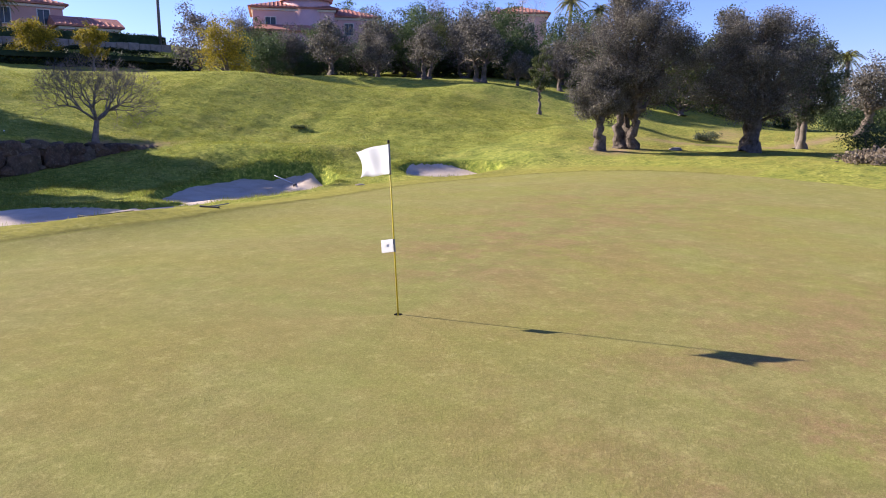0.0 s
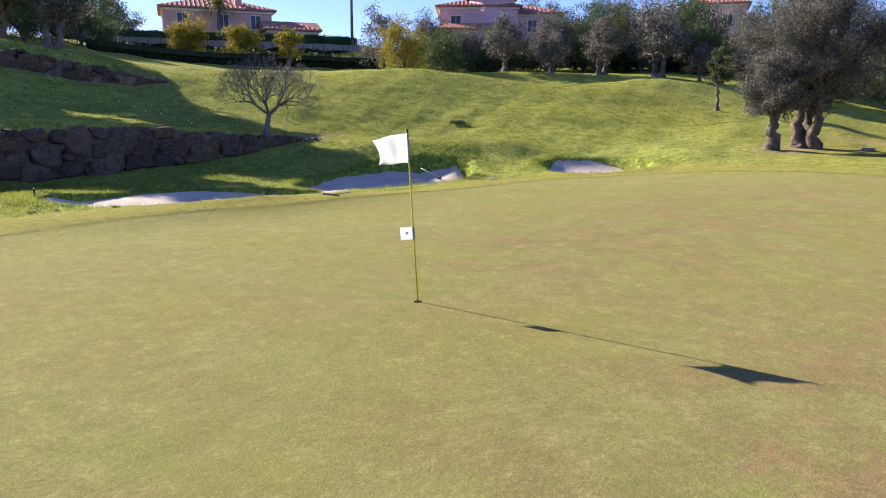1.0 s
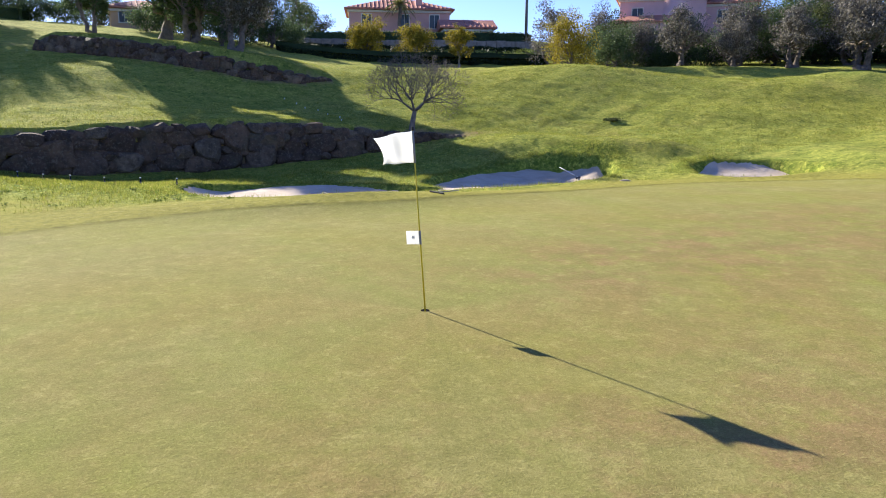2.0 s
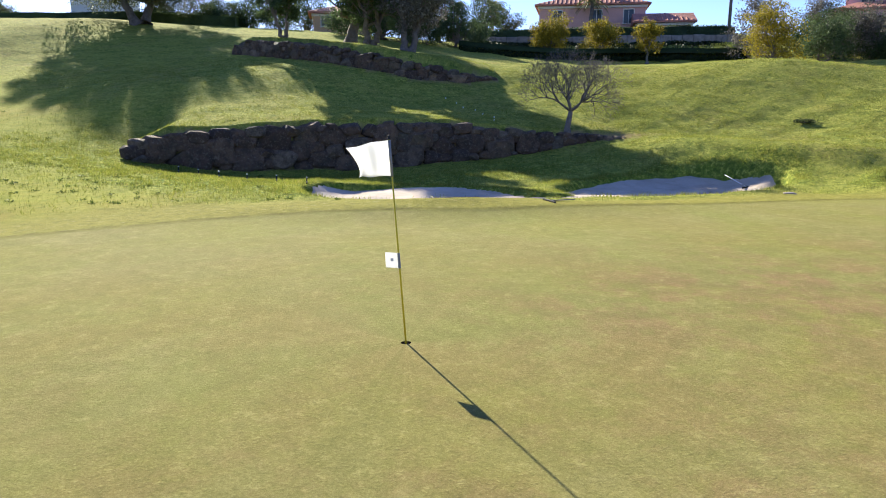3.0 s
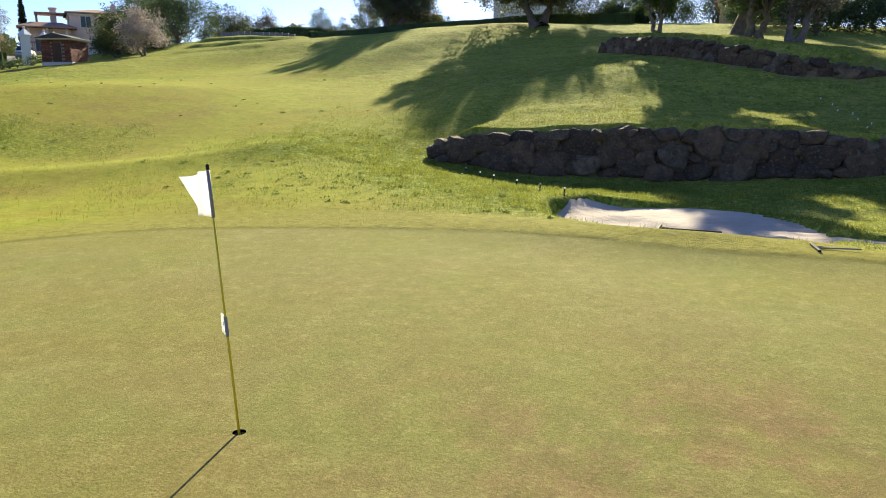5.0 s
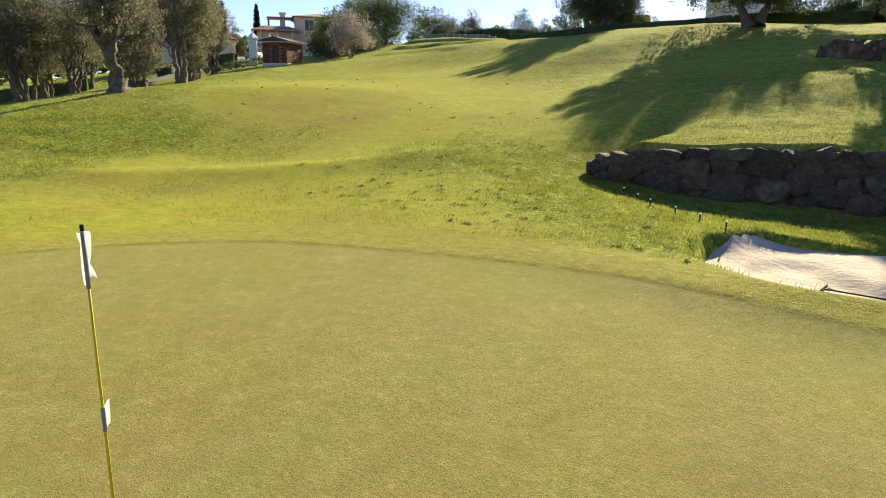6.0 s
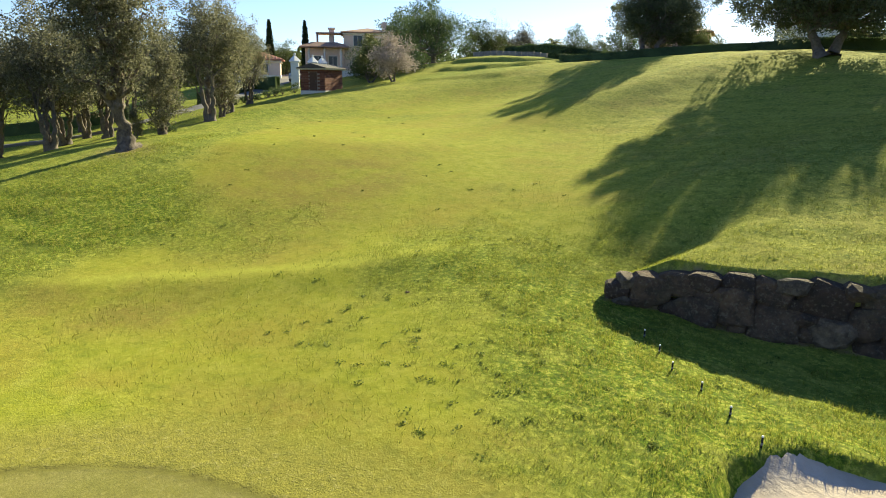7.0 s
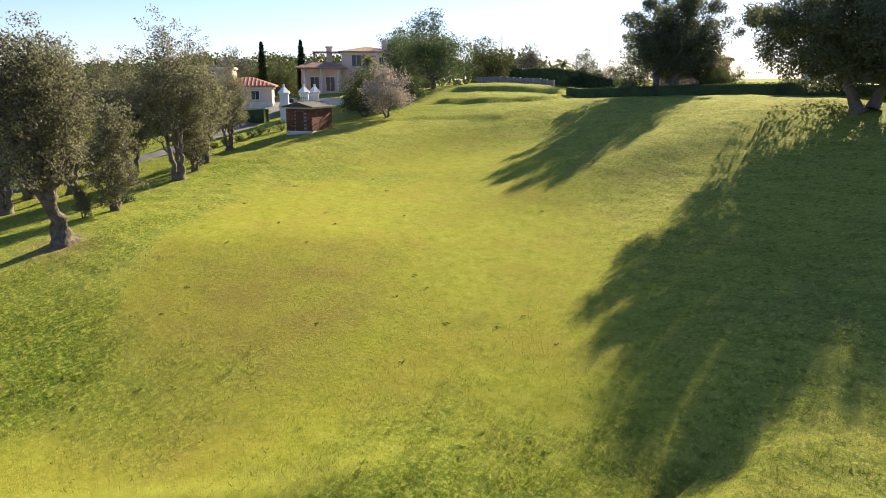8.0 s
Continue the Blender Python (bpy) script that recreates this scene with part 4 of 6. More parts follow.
# the row of olives behind the far mounds
ROW = "olive row behind the mounds"
row_tree = tree(34.9, 37.9, 4.5, 2.0, 21, OLIVE_LEAF, PALE_BARK, "grey-green olive tree with pale trunk", "olive tree", ROW, "olive_tree", 1, 0.28, 5200, 0.17, 0.045, 6)
row_thin = tree(40.1, 32.2, 4.6, 1.9, 22, OLIVE_LEAF, PALE_BARK, "grey-green olive tree with forked pale trunk", "olive tree", ROW, "olive_tree", 2, 0.3, 5200, 0.17, 0.05, 6)
again(row_tree, 37.5, 35.2, 0.72, 130)
again(row_thin, 42.8, 28.7, 1.25, 75)
again(row_tree, 44.4, 26.2, 0.62, 210)
again(row_tree, 47.5, 24.0, 0.9, 20)
again(row_thin, 52.0, 20.5, 1.1, 160)
again(row_tree, 45.9, 43.9, 0.8, 300)
# the wood behind them
WOOD = "mixed wood in front of the villas"
wood_mid = tree(50.5, 44.8, 6.6, 2.8, 23, MID_LEAF, BARK, "leafy green tree in a shaded wood", "tree", WOOD, "tree", 1, 0.06, 8000, 0.2, 0.035, 8)
wood_dark = tree(56.5, 47.1, 7.2, 2.9, 24, DARK_LEAF, BARK, "dark evergreen tree in a shaded wood", "tree", WOOD, "tree", 1, 0.03, 8000, 0.2, 0.035, 8)
wood_grey = tree(61.2, 47.7, 7.4, 2.9, 25, OLIVE_LEAF, BARK, "tall grey-leaved tree in a shaded wood", "tree", WOOD, "tree", 2, 0.06, 8000, 0.2, 0.035, 8)
for x, y, k, turn, kind in ((44.3, 49.7, 0.7, 40, wood_dark), (62.5, 64.1, 1.1, 10, wood_dark), (64.5, 62.1, 0.95, 200, wood_dark), (52.9, 38.7, 0.62, 90, wood_mid), (56.4, 37.3, 0.85, 140, wood_grey),
                            (54.3, 33.2, 0.6, 250, wood_grey), (49.8, 29.6, 0.5, 15, wood_dark), (63.5, 33.4, 0.95, 60, wood_dark), (68.1, 33.2, 1.1, 170, wood_dark), (52.0, 15.3, 1.0, 33, wood_mid),
                            (58.9, 19.7, 1.05, 222, wood_grey), (65.4, 16.3, 1.5, 111, wood_mid), (58.1, 22.5, 0.7, 99, wood_dark), (67.7, 6.5, 0.75, 5, wood_dark), (71.1, 3.8, 0.75, 77, wood_dark),
                            (66.9, 10.7, 0.85, 180, wood_dark), (60.0, 27.0, 0.9, 280, wood_dark), (47.0, 40.5, 0.65, 320, wood_dark), (58.5, 42.0, 0.9, 12, wood_dark), (53.5, 27.0, 0.6, 44, wood_mid), (62.0, 0.5, 0.7, 150, wood_dark), (36.5, 44.2, 0.62, 12, wood_grey), (39.2, 42.4, 0.62, 72, wood_dark), (42.5, 40.2, 0.85, 132, wood_grey), (45.6, 37.6, 0.9, 192, wood_dark), (48.6, 34.5, 0.95, 252, wood_grey), (51.0, 31.0, 0.95, 312, wood_dark), (40.5, 46.0, 0.62, 30, wood_mid), (45.0, 42.2, 0.8, 100, wood_dark), (49.2, 38.4, 0.95, 170, wood_mid), (53.0, 34.6, 1.0, 240, wood_dark), (75.0, -3.0, 0.9, 150, wood_dark)):
    again(kind, x, y, k, turn)
tree(70.5, 41.5, 9.0, 3.0, 26, BLOSSOM_LEAF, GREY_BARK, "pinkish twiggy tree, nearly leafless", "tree", "", "tree", 2, 0.25, 2600, 0.12, 0.03, 7)
thicket = bush(47.5, 45.5, 3.4, 2.6, 27, DARK_LEAF, "dense dark thicket under the trees", "thicket", "thicket behind the olives", 5000, 0.2, "thicket")
for k, (x, y, sc) in enumerate(((40.0, 46.5, 0.9), (43.5, 45.0, 1.0), (50.5, 41.5, 1.1), (53.5, 37.5, 1.0), (50.5, 33.5, 0.9), (54.0, 30.5, 1.0), (57.5, 33.5, 1.1), (57.0, 26.0, 1.0), (60.0, 22.5, 1.1), (62.5, 18.0, 1.1), (60.5, 13.5, 1.0),
                                (63.5, 9.5, 1.0), (60.0, 5.0, 0.9), (64.0, 1.5, 1.0), (58.0, 45.5, 1.3), (62.0, 40.5, 1.3), (66.0, 28.0, 1.3), (37.0, 43.5, 0.7), (68.0, -3.0, 1.1), (54.5, 49.0, 1.2), (49.0, 37.5, 0.75), (52.0, 24.5, 0.7), (36.5, 51.5, 1.0), (41.0, 51.0, 1.1))):
    again(thicket, x, y, sc, 37 * k)
for k, (x, y, sc) in enumerate(((0.5, 57.0, 1.0), (4.5, 55.0, 0.8), (-2.5, 56.5, 0.7), (9.0, 58.5, 0.7), (-20.0, 66.0, 0.8), (-22.5, 68.5, 0.5), (-28.5, 69.0, 0.4), (-33.5, 68.0, 0.5), (-12.0, 66.0, 0.9), (-9.0, 65.0, 0.8), (-25.5, 66.5, 0.4), (-15.0, 64.0, 0.7), (-30.0, 67.0, 0.35), (-68.0, 52.0, 1.0), (-70.5, 56.0, 1.2), (-76.0, 60.0, 1.2), (-66.5, 56.5, 0.9))):
    again(thicket, x, y, sc, 53 * k, "dark shrubbery along the garden edge", "shrubbery along the gardens")
palm(77.4, 39.2, 9.9, 2.2, 31)
palm(79.0, 36.1, 9.4, 2.2, 32)
palm(80.5, 8.3, 8.6, 2.0, 33)

# below the pink villa
MIMOSAS = "mimosas below the villa wall"
tree(26.8, 40.7, 4.4, 2.1, 41, MIMOSA_LEAF, BARK, "weeping mimosa in yellow bloom", "mimosa", MIMOSAS, "mimosa", 1, 0.02, 9000, 0.14, 0.03, 8, 0.1)
tree(31.0, 41.3, 3.4, 1.9, 42, DARK_LEAF, BARK, "dense dark green shrub tree beside the mimosa", "tree", "", "tree", 2, 0.05, 6000, 0.15, 0.03, 7)
tree(15.1, 55.6, 3.5, 1.85, 43, MIMOSA_LEAF, BARK, "round mimosa with dull yellow bloom", "mimosa", MIMOSAS, "mimosa", 1, 0.12, 10000, 0.15, 0.03, 9, 0.1)
tree(18.9, 53.3, 3.2, 1.9, 44, MIMOSA_LEAF, GREY_BARK, "spreading mimosa with bright yellow bloom", "mimosa", MIMOSAS, "mimosa", 2, 0.3, 8000, 0.15, 0.03, 8, 0.11)
tree(21.7, 50.0, 3.5, 1.25, 45, MIMOSA_LEAF, GREY_BARK, "small mimosa with drooping yellow branches", "mimosa", MIMOSAS, "mimosa", 1, 0.3, 5500, 0.14, 0.025, 7, 0.1)
tree(30.6, 50.0, 5.9, 2.5, 46, OLIVE_LEAF, BARK, "grey leafy tree beside the lamp pole", "tree", "", "tree", 2, 0.1, 6000, 0.17, 0.03, 7)
again(wood_grey, 39.5, 55.0, 0.72, 50)
again(wood_mid, 37.1, 49.3, 0.75, 350)
again(wood_dark, 35.4, 45.5, 0.55, 90)
for x, y, k in ((28.6, 53.5, 0), (30.5, 54.6, 1), (32.4, 53.0, 2), (27.0, 52.0, 3)):
    bush(x, y, 0.8, 1.3, 50 + k, LIGHT_LEAF, "low spreading green shrub on the shaded bank", "bush", "shrubs on the bank", 900, 0.1)

# upper terrace trees
TERRACE = "trees on the upper terrace"
tree(-5.8, 41.4, 7.6, 2.2, 61, DARK_LEAF, BARK, "small tree with two thin leaning stems", "tree", TERRACE, "tree", 2, 0.3, 36000, 0.16, 0.022, 34, 0.06, lean=(-0.3, 0.1), sprays=20,
     profile=((1.6, 1.1), (2.4, 2.0), (3.6, 2.3), (5.2, 2.2), (6.4, 1.7), (7.3, 0.8)), trunk_top=2.3)
tree(-0.3, 40.3, 7.0, 2.5, 62, DARK_LEAF, BARK, "dark broad tree on the upper rock terrace", "tree", TERRACE, "tree", 2, 0.28, 22000, 0.18, 0.04, 24, 0.07, lean=(0.4, 0.0), sprays=14,
     profile=((1.9, 1.4), (2.8, 2.3), (4.4, 2.5), (5.8, 1.8), (6.8, 0.8)), trunk_top=2.4)
tree(1.9, 36.4, 6.2, 2.5, 63, OLIVE_LEAF, BARK, "dark olive tree behind the upper rock wall", "tree", TERRACE, "tree", 2, 0.26, 20000, 0.16, 0.04, 24, 0.07, lean=(0.5, 0.3), sprays=14,
     profile=((1.6, 1.4), (2.5, 2.3), (3.8, 2.5), (5.0, 1.9), (6.0, 0.8)), trunk_top=2.0)
tree(-1.6, 44.3, 7.2, 2.6, 64, DARK_LEAF, BARK, "dark thick-trunked tree on the hilltop", "tree", TERRACE, "tree", 1, 0.25, 20000, 0.19, 0.05, 24, 0.07, lean=(0.5, 0.0), sprays=14,
     profile=((1.9, 1.5), (2.8, 2.4), (4.4, 2.6), (6.0, 1.9), (7.0, 0.8)), trunk_top=2.4)
for x, y, k, turn, kind in ((3.6, 57.5, 0.75, 20, wood_dark), (5.9, 59.0, 0.8, 140, wood_dark), (2.5, 50.6, 0.5, 250, wood_dark), (0.8, 55.0, 0.7, 75, wood_dark), (7.0, 56.0, 0.6, 310, wood_dark), (14.9, 76.4, 0.8, 60, wood_mid), (11.0, 66.0, 0.75, 33, wood_dark), (-6.6, 71.5, 0.8, 200, wood_dark)):
    again(kind, x, y, k, turn)
palm(14.2, 80.6, 6.6, 2.3, 34, "yellowing palm with arching fronds")
palm(22.6, 68.6, 4.6, 1.7, 35)
palm(10.3, 83.1, 6.6, 1.6, 36)

# the crest to the north
BIG = "big carob trees on the crest"
tree(-19.0, 56.4, 7.7, 6.4, 71, CAROB_LEAF, BARK, "big spreading carob tree with forked trunk", "tree", BIG, "carob_tree", 2, 0.36, 90000, 0.2, 0.055, 52, 0.045, lean=(-0.45, 0.6), sprays=48,
     profile=((1.9, 3.4), (2.4, 5.3), (3.3, 6.6), (4.3, 6.8), (5.4, 6.3), (6.4, 5.5), (7.1, 4.4), (7.6, 2.8)), trunk_top=2.6)
tree(-38.9, 64.0, 8.2, 4.8, 72, CAROB_LEAF, BARK, "round-headed dark carob tree", "tree", BIG, "carob_tree", 2, 0.32, 60000, 0.19, 0.05, 40, 0.05, lean=(-0.5, 2.6), sprays=30,
     profile=((2.0, 2.8), (2.8, 4.4), (4.2, 5.0), (5.4, 4.4), (6.4, 3.3), (7.2, 2.0), (7.7, 1.0)), trunk_top=2.3)
tree(-17.6, 69.3, 6.4, 2.6, 73, OLIVE_LEAF, GREY_BARK, "thinly leafed grey tree behind the crest", "tree", "", "tree", 2, 0.2, 2600, 0.13, 0.03, 7)
for x, y, k, turn, kind in ((-46.1, 70.4, 0.8, 10, wood_dark), (-37.5, 72.0, 0.7, 100, wood_mid), (-14.7, 65.9, 0.55, 200, wood_mid), (-40.5, 69.0, 0.6, 60, wood_grey), (-36.4, 67.5, 0.6, 250, wood_mid), (-34.5, 66.5, 0.42, 15, wood_mid),
                            (-56.1, 74.5, 0.66, 70, wood_dark), (-52.6, 74.7, 0.6, 40, wood_mid), (-73.4, 76.3, 0.95, 80, wood_mid), (-70.0, 79.5, 0.8, 300, wood_grey), (-76.0, 82.0, 0.9, 20, wood_mid), (-83.9, 83.4, 1.2, 130, wood_dark), (-81.9, 91.2, 1.1, 210, wood_mid)):
    again(kind, x, y, k, turn)
tree(-86.0, 90.0, 10.5, 3.0, 74, BLOSSOM_LEAF, GREY_BARK, "bare twiggy tree against the sky", "tree", "", "tree", 2, 0.3, 1500, 0.13, 0.025, 8)
palm(-66.7, 82.5, 4.2, 2.0, 37, "short bushy palm above the hedge")
palm(-84.3, 63.3, 5.4, 1.8, 38)

# beside the hut and the gate
tree(-60.2, 49.6, 5.0, 2.7, 81, BLOSSOM_LEAF, BARK, "round tree covered in pale pinkish blossom", "tree", "", "blossom_tree", 2, 0.18, 9000, 0.17, 0.03, 8)
tree(-64.0, 49.4, 5.0, 2.6, 82, MID_LEAF, BARK, "leafy green tree behind the brick hut", "tree", "", "tree", 2, 0.12, 8000, 0.17, 0.03, 8)
tree(-72.0, 65.0, 7.2, 5.2, 83, DARK_LEAF, BARK, "large dark domed evergreen tree", "tree", "", "tree", 2, 0.16, 18000, 0.2, 0.045, 10)
again(wood_dark, -80.0, 66.0, 1.15, 40)
again(wood_dark, -100.6, 80.0, 1.5, 100)
again(wood_dark, -94.8, 82.0, 1.9, 190)
again(wood_dark, -107.0, 84.0, 1.4, 270)
again(wood_mid, -106.0, 61.8, 0.85, 60)
again(wood_mid, -113.1, 63.4, 1.1, 160)
again(wood_grey, -120.2, 59.8, 1.3, 260)
again(wood_mid, -125.1, 72.8, 1.3, 25)
again(wood_mid, -101.0, 55.0, 0.8, 320)
again(wood_grey, -112.0, 55.0, 1.0, 80)
cypress(-91.1, 51.3, 7.6, 0.72, 84)
cypress(-95.8, 59.6, 7.6, 0.72, 85)

# olives along the road to the west
LANE = "olives along the lane"
tree(-37.9, 15.2, 10.4, 2.7, 91, LANE_LEAF, PALE_BARK, "tall olive tree with twisted leaning trunk", "olive tree", LANE, "olive_tree", 1, 0.27, 26000, 0.15, 0.034, 15, 0.085, lean=(-1.0, -0.6), knobby=0.26)
lane_small = tree(-43.9, 19.3, 6.2, 1.8, 92, LANE_LEAF, PALE_BARK, "small olive tree with several thin trunks", "olive tree", LANE, "olive_tree", 3, 0.16, 10000, 0.15, 0.035, 7)
lane_tall = tree(-51.7, 25.7, 11.6, 3.1, 93, LANE_LEAF, BARK, "tall olive tree with slender forked trunk", "olive tree", LANE, "olive_tree", 3, 0.24, 19000, 0.17, 0.028, 14, 0.085)
again(lane_tall, -56.6, 29.4, 0.88, 120)
again(lane_small, -54.0, 27.6, 0.9, 40)
again(lane_tall, -60.0, 33.0, 0.68, 220)
again(lane_tall, -56.8, 24.0, 0.85, 300)
again(lane_small, -43.3, 17.4, 0.32, 10, "sapling with two bare thin stems")
for x, y, k, turn, kind in ((-57.9, 15.7, 1.1, 15, lane_tall), (-65.4, 18.4, 1.05, 260, lane_tall), (-74.8, 22.3, 0.9, 75, lane_tall), (-60.5, 20.5, 0.95, 140, lane_tall), 
                            (-52.0, 7.9, 0.9, 180, lane_tall), (-64.5, 13.0, 1.2, 45, lane_tall), (-68.2, 20.9, 0.85, 10, lane_tall), (-77.1, 27.8, 0.9, 90, lane_tall), (-48.5, 4.0, 1.0, 70, lane_tall), (-60.0, 3.0, 1.1, 240, lane_tall), (-70.0, 8.0, 1.1, 160, lane_tall)):
    again(kind, x, y, k, turn)
bush(-46.8, 20.6, 0.5, 0.8, 94, DARK_LEAF, "low dark tuft of shrub in the grass", leaves=700, size=0.1)
# distant wooded hills to the west
def far_wood():
    rng = np.random.default_rng(99)
    pts = []
    for _ in range(420):
        x, y = rng.uniform(-330, -128), rng.uniform(-40, 170)
        pts.append((x, y, gz(x, y) + rng.uniform(1.0, 6.0) + max(0.0, (-150 - x) * 0.035)))
    v, f = leaf_cloud(rng, np.array(pts), 2.6, 42000, 1.3, 0.9, 0.6)
    ob = tagged(new("far_wood", array_mesh("far_wood", v, f, MID_LEAF)), "distant wood of mixed green trees", "wood", kind="stuff")
    return ob


far_wood()
BARE_TREE = bare_tree(8.05, 23.35, 4.4, 7)

# hedges
hedge(((7.0, 63.4), (18.0, 61.6), (33.5, 59.4)), 0.95, 1.0, 101, DARK_LEAF, "dark clipped hedge above a pale stone wall", "", 200, 0.16, 0.1)
# the low, wide second one is an added dark sheet imitating the bank's shade
hedge(((7.5, 56.9), (20.0, 55.0), (31.0, 53.4)), 0.3, 6.6, 108, CYPRESS_LEAF, "dark leaf layer standing in for shade on the bank below the stone wall", "", 620, 0.2)
hedge(((-48.0, 62.5), (-38.5, 62.8), (-28.0, 63.8), (-12.0, 60.5)), 0.85, 1.0, 102, DARK_LEAF, "low dark hedge along the crest", "", 160, 0.1)
hedge(((-69.5, 76.2), (-58.0, 74.6), (-47.5, 72.0)), 1.9, 1.2, 103, DARK_LEAF, "tall dark hedge behind the tee", "", 200, 0.2)
hedge(((-47.0, 71.0), (-30.0, 68.5), (-12.0, 66.0)), 1.3, 1.2, 104, DARK_LEAF, "dark hedge closing the hilltop", "", 160, 0.2)
hedge(((-77.5, 42.0), (-74.2, 43.4)), 1.5, 1.0, 105, DARK_LEAF, "dark clipped hedge beside the gate", "", 200, 0.1)
hedge(((-72.5, 33.5), (-77.5, 41.5)), 1.3, 1.3, 106, MID_LEAF, "green hedge along the lane", "hedges along the lane", 220, 0.1)
hedge(((-83.0, 15.0), (-80.0, 20.0), (-75.5, 27.0)), 1.2, 1.2, 107, DARK_LEAF, "dark clipped hedge beyond the lane", "hedges along the lane", 160, 0.1)


# ---- buildings and lane ----
PINK = plain("pink_render", (0.62, 0.36, 0.31), 0.9, 0.08, 0.8, 0.2, 0.004)
PALE_PINK = plain("pale_pink_render", (0.70, 0.44, 0.42), 0.9, 0.08, 0.8, 0.2, 0.004)
CREAM = plain("cream_render", (0.70, 0.54, 0.45), 0.9, 0.08, 0.8, 0.2, 0.004)
OCHRE = plain("ochre_render", (0.66, 0.42, 0.24), 0.9, 0.1, 0.8, 0.2, 0.004)
WHITEWASH = plain("whitewash", (0.78, 0.77, 0.75), 0.9, 0.05, 0.8, 0.2, 0.004)
TRIM = plain("pale_trim", (0.72, 0.66, 0.58), 0.8, 0.05, 2.0, 0.1, 0.002)
GLASS = plain("window_glass", (0.05, 0.06, 0.07), 0.08, 0.1, 1.0, 0.0)
SHUTTER = plain("shutter", (0.55, 0.5, 0.42), 0.6, 0.06, 3.0, 0.1, 0.002)
PLASTER_STONE = plain("pale_stone", (0.31, 0.265, 0.215), 0.9, 0.3, 3.0, 0.6, 0.02, 0.0, 12.0)
DARK_STONE = plain("grey_stone", (0.24, 0.22, 0.20), 0.9, 0.25, 3.0, 0.7, 0.03, 0.0, 9.0)
LANE_TAR = plain("lane_asphalt", (0.20, 0.19, 0.185), 0.9, 0.2, 1.2, 0.5, 0.008, 0.0, 60.0)
IRON = plain("dark_iron", (0.05, 0.05, 0.055), 0.5, 0.1, 6.0, 0.1, 0.002)
CAR_WHITE = plain("car_paint", (0.70, 0.71, 0.72), 0.25, 0.03, 2.0, 0.0)
TYRE = plain("tyre_rubber", (0.025, 0.025, 0.027), 0.8, 0.1, 20.0, 0.2, 0.003)


def make_tiles(name, base):
    m, nt, bsdf = mat(name, 0.85)
    p = where(nt)
    col = ramp(nt, noise_tex(nt, p, 2.2, 5.0, 0.65), (0.3, [c * 0.7 for c in base]), (0.7, [min(1, c * 1.25) for c in base]))
    col = mix(nt, ramp(nt, noise_tex(nt, p, 0.5, 3.0, 0.6), (0.45, grey(0.0)), (0.7, grey(0.5))), col, [c * 0.62 for c in base])
    nt.links.new(col, bsdf.inputs["Base Color"])
    bump(nt, bsdf, noise_tex(nt, p, 9.0, 3.0, 0.6), 0.6, 0.03)
    return m


ROOF_TILE = make_tiles("terracotta_tiles", (0.44, 0.19, 0.14))
ROOF_PALE = make_tiles("weathered_tiles", (0.40, 0.25, 0.18))
ROOF_GREY = make_tiles("grey_tiles", (0.11, 0.10, 0.095))


def hip_roof(bm, w, d, z, rise, over=0.5, thick=0.16, gable=False):
    """A hipped or gabled roof with eaves, over a body centred on the origin."""
    x, y = w / 2 + over, d / 2 + over
    run = 0.0 if gable else min(x, y) * 0.95
    along_x = x >= y
    ridge = ((-(x - run), 0), (x - run, 0)) if along_x else ((0, -(y - run)), (0, y - run))
    low = [bm.verts.new((a, b, z)) for a, b in ((-x, -y), (x, -y), (x, y), (-x, y))]
    mid = [bm.verts.new((a, b, z + thick)) for a, b in ((-x, -y), (x, -y), (x, y), (-x, y))]
    top = [bm.verts.new((a, b, z + thick + rise)) for a, b in ridge]
    bm.faces.new(low[::-1])
    for k in range(4):
        bm.faces.new((low[k], low[(k + 1) % 4], mid[(k + 1) % 4], mid[k]))
    if along_x:
        bm.faces.new((mid[0], mid[1], top[1], top[0]))
        bm.faces.new((mid[2], mid[3], top[0], top[1]))
        bm.faces.new((mid[1], mid[2], top[1]))
        bm.faces.new((mid[3], mid[0], top[0]))
    else:
        bm.faces.new((mid[1], mid[2], top[1], top[0]))
        bm.faces.new((mid[3], mid[0], top[0], top[1]))
        bm.faces.new((mid[0], mid[1], top[0]))
        bm.faces.new((mid[2], mid[3], top[1]))
    return bm


def tile_ribs(w, d, z, rise, over=0.5, thick=0.16):
    """Rows of barrel tiles running down the two long slopes of a roof."""
    bm = bmesh.new()
    x, y = w / 2 + over, d / 2 + over
    run = min(x, y) * 0.95
    if x < y:
        return bm
    n = int(2 * x / 0.45)
    for k in range(1, n):
        px = -x + 2 * x * k / n
        f = min(1.0, (x - abs(px)) / run)
        for sg in (-1, 1):
            tube(bm, (px, sg * (y + 0.02), z + thick), (px, sg * y * (1 - f), z + thick + rise * f), 0.07, 0.07, 5, False)
    return bm


